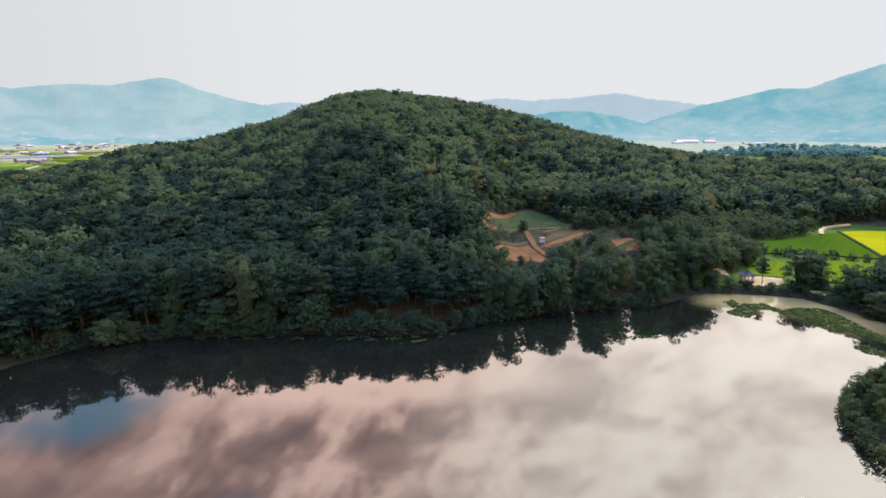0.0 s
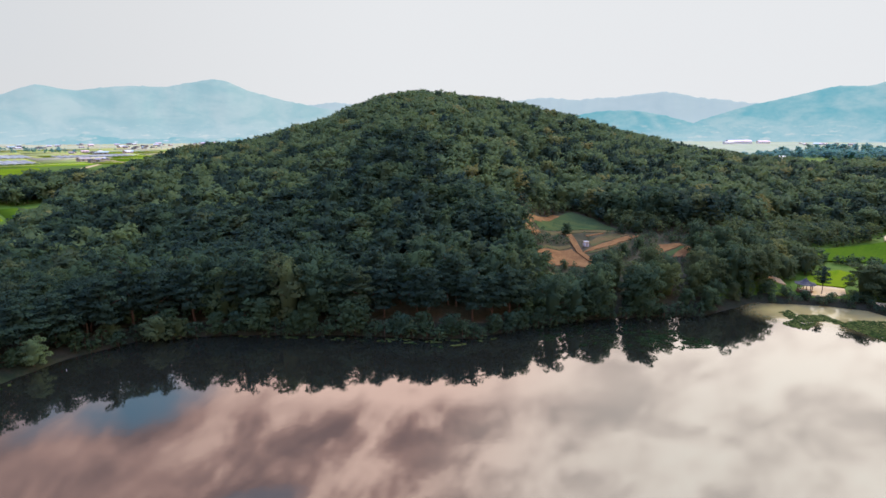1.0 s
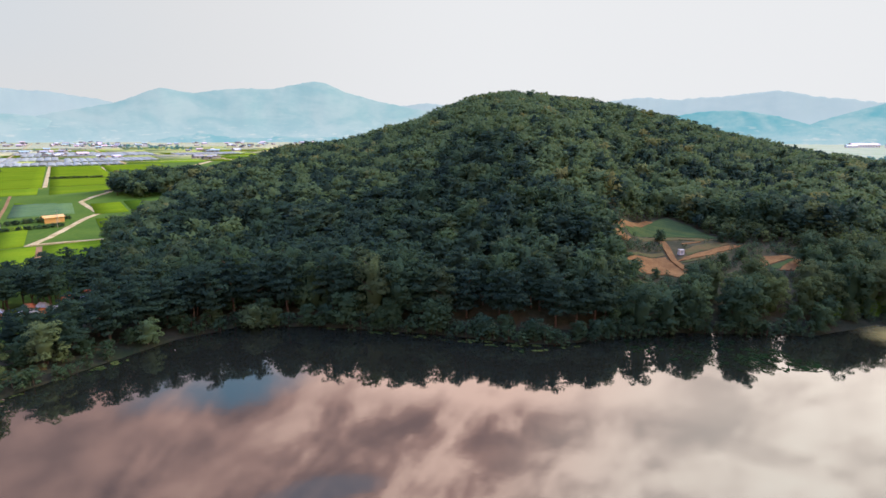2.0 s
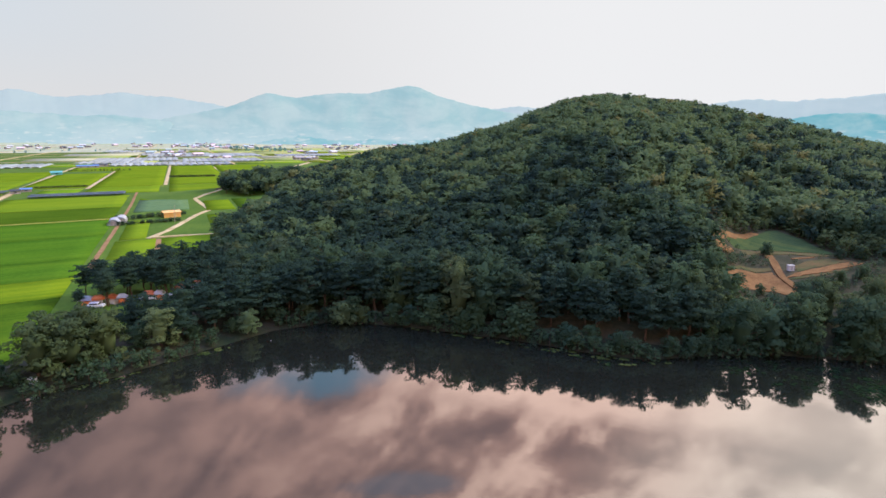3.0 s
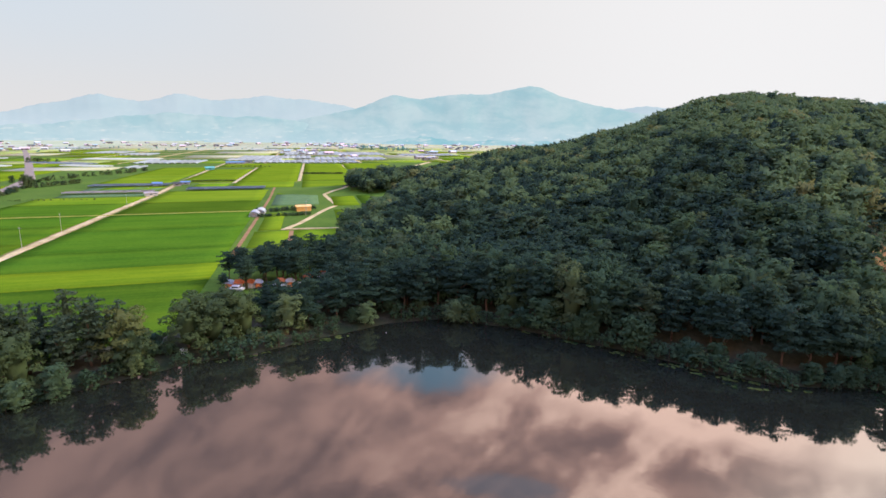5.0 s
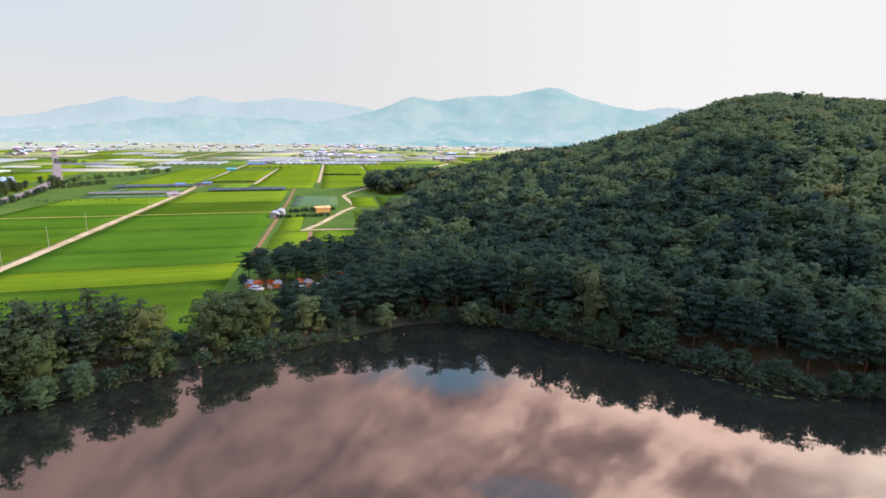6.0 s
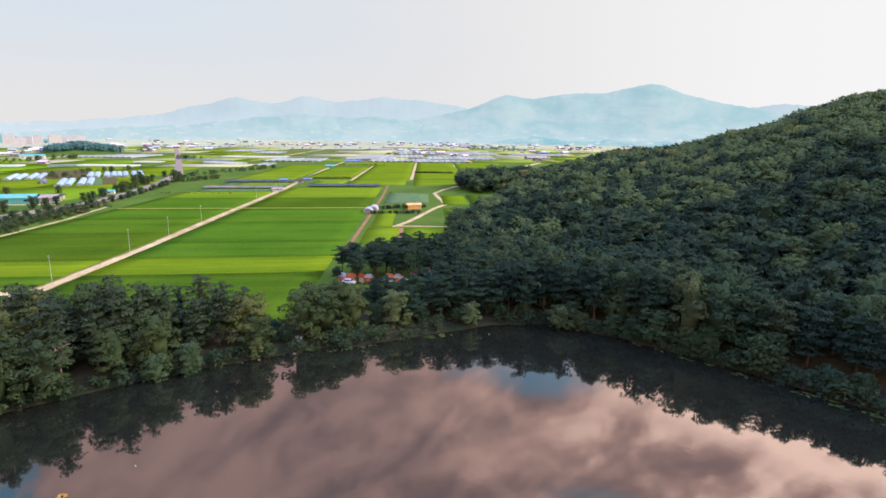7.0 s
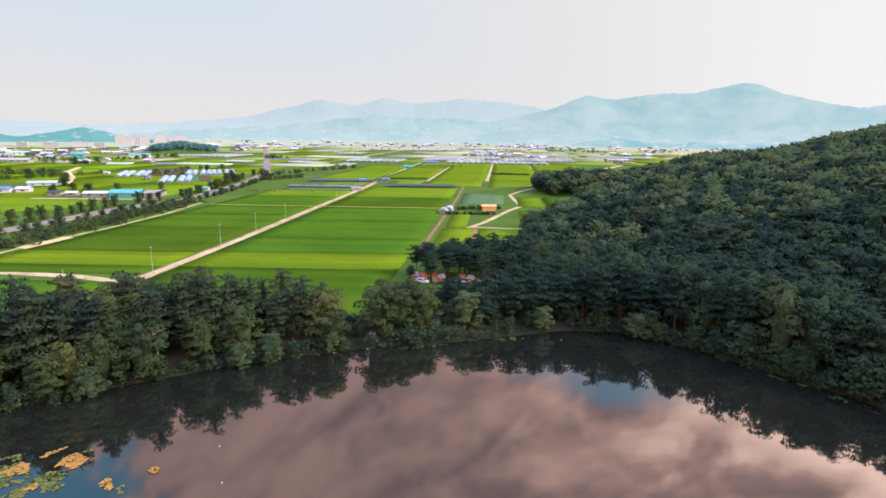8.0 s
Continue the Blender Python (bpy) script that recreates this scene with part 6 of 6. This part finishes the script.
# ---- the pavilion ----
def pavilion(x, y):
    t = thing("pavilion", pose(x, y, float(land(x, y)) + 0.05, 0, 0, 12) @ Matrix.Scale(0.8, 4), "hexagonal wooden pavilion with a grey tiled roof", "pavilion")
    bm = bmesh.new()
    bmesh.ops.create_cone(bm, cap_ends=True, segments=6, radius1=2.6, radius2=2.6, depth=0.35, matrix=Matrix.Translation((0, 0, 0.55)))
    part("floor", bm, WOOD, t)
    for i in range(6):
        c, s = math.cos(i * math.pi / 3), math.sin(i * math.pi / 3)
        part("post", tube(bmesh.new(), (2.2 * c, 2.2 * s, -0.4), (2.2 * c, 2.2 * s, 3.0), 0.13, 0.12, 8), WOOD, t)
        c2, s2 = math.cos((i + 1) * math.pi / 3), math.sin((i + 1) * math.pi / 3)
        if i:
            part("rail", tube(bmesh.new(), (2.2 * c, 2.2 * s, 1.3), (2.2 * c2, 2.2 * s2, 1.3), 0.06, 0.06, 5), WHITE, t)
    bm = bmesh.new()
    rings_ = []
    for rad, z in ((3.4, 2.95), (3.45, 3.1), (2.3, 3.45), (1.2, 4.0), (0.35, 4.75), (0.2, 4.95)):
        rings_.append([bm.verts.new((rad * math.cos(i * math.pi / 6) * (1.0 if i % 2 == 0 else 0.9), rad * math.sin(i * math.pi / 6) * (1.0 if i % 2 == 0 else 0.9), z + (0.18 if i % 2 == 0 and rad > 3 else 0))) for i in range(12)])
    for p, q in zip(rings_, rings_[1:]):
        for i in range(12):
            bm.faces.new((p[i], p[(i + 1) % 12], q[(i + 1) % 12], q[i]))
    bm.faces.new(rings_[0][::-1])
    bm.faces.new(rings_[-1])
    part("roof", bm, TILE_GREY, t)
    part("finial", tube(bmesh.new(), (0, 0, 4.9), (0, 0, 5.4), 0.16, 0.04, 6), TILE_GREY, t)
    return t


pavilion(86.5, 150.5)


# ---- utility poles along the farm road ----
def pole(x, y, h):
    t = thing("utility_pole", pose(x, y, GROUND_Z - 0.3, 0, 0, 40), "tall concrete utility pole beside the farm road", "utility pole", "farm road poles")
    part("post", tube(bmesh.new(), (0, 0, 0), (0, 0, h), 0.1, 0.055, 8), POLE, t)
    part("crossarm", boxed(-0.38, 0.38, -0.03, 0.03, h - 0.7, h - 0.62), STEEL, t)
    for px in (-0.32, 0.32):
        part("insulator", tube(bmesh.new(), (px, 0, h - 0.62), (px, 0, h - 0.42), 0.05, 0.03, 6), WHITE, t)


for (x, y), h in zip(((-185.5, 29), (-219, 58), (-242, 79), (-270, 103), (-330, 160), (-366, 192), (-175, 6)), (9.2, 9.2, 9, 9, 8.5, 8, 7)):
    pole(x - 2.2, y - 2.5, h)
pole(-238, 209.5, 7.5)
pole(-229, 201, 7)


# ---- the camp under the pines ----
def camp_tent(x, y, s, angle, mat, label):
    t = thing("camp_tent", pose(x, y, float(land(x, y)), 0, 0, angle), label, "tent", "camp tents")
    bm = bmesh.new()
    p = [bm.verts.new(v) for v in ((-2 * s, -1.6 * s, 1.7), (2 * s, -1.6 * s, 1.7), (2 * s, 1.6 * s, 1.7), (-2 * s, 1.6 * s, 1.7))]
    q = [bm.verts.new(v) for v in ((-1.0 * s, 0, 2.7), (1.0 * s, 0, 2.7))]
    for f in ((p[0], p[1], q[1], q[0]), (p[2], p[3], q[0], q[1]), (p[1], p[2], q[1]), (p[3], p[0], q[0])):
        bm.faces.new(f)
    bmesh.ops.solidify(bm, geom=bm.faces[:], thickness=0.05)
    part("canopy", bm, mat, t)
    for i in (-1, 1):
        for j in (-1, 1):
            part("pole", tube(bmesh.new(), (1.95 * s * i, 1.55 * s * j, -0.2), (1.95 * s * i, 1.55 * s * j, 1.72), 0.04, 0.04, 5), STEEL, t)
    part("inner_tent", boxed(-1.3 * s, 1.3 * s, -1.1 * s, 1.1 * s, -0.1, 1.4, bevel=0.25), WHITE if mat is ORANGE else ORANGE, t)


for x, y, s, an, shade in CAMP:
    camp_tent(x + 1.7, y + 2.5, s * 0.8, an, WHITE if shade == "white" else ORANGE, "%s camping canopy under the pines" % shade)


def car(x, y, angle, label):
    t = thing("car", pose(x, y, float(land(x, y)), 0, 0, angle), label, "car", "camp cars")
    bm = box(bmesh.new(), -2.1, 2.1, -0.85, 0.85, 0.35, 1.0, bevel=0.12)
    part("body", bm, WHITE, t)
    bm = box(bmesh.new(), -1.4, 1.0, -0.75, 0.75, 1.0, 1.6, bevel=0.2)
    part("cabin", bm, WHITE, t)
    part("windscreen", boxed(0.86, 1.03, -0.6, 0.6, 1.08, 1.48), GLASS, t)
    for s in (-1, 1):
        part("window", boxed(-1.1, 0.7, 0.74 * s - 0.02, 0.74 * s + 0.02, 1.1, 1.45), GLASS, t)
        for px in (-1.35, 1.35):
            wheel = part("wheel", tube(bmesh.new(), (px, 0.7 * s, 0.33), (px, 0.9 * s, 0.33), 0.33, 0.33, 12), GLASS, t)
            part("rim", tube(bmesh.new(), (px, 0.88 * s, 0.33), (px, 0.92 * s, 0.33), 0.2, 0.2, 8), STEEL, wheel)


for x, y, an in ((-133, 90.5, 30), (-126.5, 100.5, 50), (-125, 104, 35), (-121.5, 112, 60)):
    car(x, y, an, "white car parked at the camp")
t = thing("mooring_box", pose(-102, 56.5, float(land(-102, 56.5)), 0, 0, 25), "small white box on the lake bank", "box")
part("body", boxed(-0.6, 0.6, -0.4, 0.4, -0.2, 0.8, bevel=0.05), WHITE, t)
part("lid", boxed(-0.66, 0.66, -0.46, 0.46, 0.8, 0.9, bevel=0.03), STEEL, t)

# a dead tree among the bank's pines
t = thing("dead_tree", pose(-110.6, 15.4, float(land(-110.6, 15.4)) - 0.1) @ Matrix.Scale(1.2, 4), "bare dead tree with pale branches on the bank", "tree")
bm = tube(bmesh.new(), (0, 0, 0), (0.4, 0.1, 6.0), 0.2, 0.12, 7)
part("trunk", bm, DEAD, t)
g = np.random.default_rng(5)
for i in range(9):
    bm = bmesh.new()
    p = Vector((0.35, 0.1, 3.5 + 0.3 * i))
    d = Vector((g.normal(0.8, 0.6), g.normal(0, 1), g.uniform(0.3, 0.9))).normalized()
    q = p + d * g.uniform(1.5, 2.8)
    tube(bm, p, q, 0.08, 0.04, 5)
    for k in range(3):
        tube(bm, p + (q - p) * (0.4 + 0.2 * k), p + (q - p) * (0.4 + 0.2 * k) + Vector((g.normal(0, 0.7), g.normal(0, 0.7), g.uniform(0.1, 0.8))), 0.035, 0.015, 4)
    part("branch", bm, DEAD, t)

# ---- on the water ----
def pads(name, label, polys, density, size, mats, seed, z=0.03):
    """Floating leaves: small uneven discs, thicker in drifts."""
    g = np.random.default_rng(seed)
    vs, idx, n = [], [], 0
    for poly, share in polys:
        xs, ys = [p[0] for p in poly], [p[1] for p in poly]
        area = (max(xs) - min(xs)) * (max(ys) - min(ys))
        for _ in range(int(area * density)):
            x, y = g.uniform(min(xs), max(xs)), g.uniform(min(ys), max(ys))
            drift = math.sin(x * 0.9 + 1.7 * math.sin(y * 0.6)) * math.cos(y * 1.1 + x * 0.3)
            if not inside(poly, x, y) or drift < share or float(shore_distance(x, y)) > -0.2:
                continue
            s, a0 = size * g.uniform(0.5, 1.3), g.uniform(0, 6.28)
            zz = z + g.uniform(0, 0.03)
            for i in range(6):
                k = s * g.uniform(0.75, 1.1)
                vs.append((x + k * math.cos(a0 + i * 1.047), y + k * math.sin(a0 + i * 1.047), zz))
            idx.append(0 if g.uniform() < 0.75 else 1)
            n += 1
    ob = new(name, mesh_arrays(name, vs, np.arange(6 * n).reshape(-1, 6), mats, idx))
    return tagged(ob, label, "water plants", kind="stuff")


pads("lily_pads", "drifts of lily pads on dark water", [([(12, 121), (24, 124), (38, 126), (45, 120), (53, 114.5), (44, 110), (33, 109), (20, 111), (12, 114.5)], 0.05), ([(30, 117), (38, 122), (46, 118), (53, 114.5), (44, 111), (34, 111)], -0.35)], 2.2, 0.3, [WEED, WEED], 31)
pads("water_weed", "thick green weed mats near the right shore", [
    ([(73.4, 137.1), (76.7, 139.1), (76.8, 135.6), (83.2, 136.1), (85, 130.5), (89.7, 132.3), (95.1, 131.8), (96.6, 127.8), (96.2, 119.7), (95.8, 111.5), (93.3, 108.2), (90.1, 114.9), (86.3, 115), (85.7, 119.7), (83.9, 125.3), (81.9, 130.1), (79.2, 131), (75.8, 126.6), (73.3, 124.5), (70.8, 126.2), (70, 128.8), (73.5, 131.4)], -1.1),
    ([(84.8, 106.7), (88.2, 107.3), (89.9, 103.9), (87.7, 101.1), (85, 103.1)], -1.1)], 9.0, 0.36, [LILY, WEED], 32)
pads("water_weed", "thin green weed film at the shaded shore", [([(-60, 111.5), (-44, 112.5), (-10, 112.5), (4, 115), (-8, 108), (-18, 110.5), (-40, 111)], 0.15)], 4.0, 0.42, [LILY, WEED], 33)
OLIVE_MATS = [[(-81.6, -7.2), (-82.7, -5.2), (-84.6, -2.2), (-83.3, -0.1), (-82, -0.2), (-81.7, -1.7), (-80.3, -0.6), (-79.3, -1.5), (-80.6, -5.8), (-80, -12), (-82, -13)],
              [(-86.5, -7.4), (-92.3, -7.6), (-91.7, -4.8), (-90, -5.3), (-87.1, -4.8), (-85.4, -4), (-83.9, -5.2), (-84, -13), (-90, -16)],
              [(-87.6, 1.6), (-87.9, 3.1), (-87.1, 3), (-87.1, 2)], [(-75.6, 4.7), (-75.9, 5.6), (-75, 6.5), (-74.3, 5.7), (-74.1, 4.9)]]
DRY_MATS = [[(-85.3, -1.7), (-87.2, -0.2), (-87.8, 1), (-86.9, 1.6), (-85.3, 2.3), (-83.9, 1.3), (-83.4, 0.4), (-85.3, -0.4)], [(-77.2, 8.4), (-77.9, 9.6), (-76.8, 10), (-76.1, 9.3)],
            [(-77.6, 2.9), (-79, 4.3), (-77.3, 4.3), (-76, 4.4), (-75.5, 3.8)], [(-87.8, -7.4), (-89.2, -5), (-88.5, -4.4), (-86.2, -4.3), (-86.1, -6)], [(-81.6, -5.2), (-82.6, -3.8), (-82.3, -3), (-81.2, -3.8)],
            [(-89.2, -3.2), (-90.1, -2), (-90.2, 0.1), (-88.8, -2.5)]]
pads("lily_pads", "olive mats of lily pads near the left bank", [(p, -0.55) for p in OLIVE_MATS], 14.0, 0.24, [LILY_OLIVE, LILY], 34)
pads("lily_pads", "orange browning lily pads near the left bank", [(p, -1.1) for p in DRY_MATS], 18.0, 0.24, [LILY_DRY, LILY_DRY], 36, 0.07)
pads("water_weed", "pale weed fringe below the camp bank", [([(-97, 60), (-91, 72), (-86, 86), (-84, 86), (-89, 70), (-95, 59)], 0.2)], 4.0, 0.35, [LILY, WEED], 35)
for x, y in ((-78, 18), (-69, 16), (-79, 92)):
    bm = bmesh.new()
    bmesh.ops.create_uvsphere(bm, u_segments=10, v_segments=6, radius=0.09)
    for v in bm.verts:
        v.co.z *= 0.8
    t = thing("buoy", pose(x, y, 0.1), "small white float on the lake", "buoy", "floats")
    part("float", bm, WHITE, t, smooth=True)
    part("stem", tube(bmesh.new(), (0, 0, 0.05), (0, 0, 0.2), 0.02, 0.015, 5), STEEL, t)
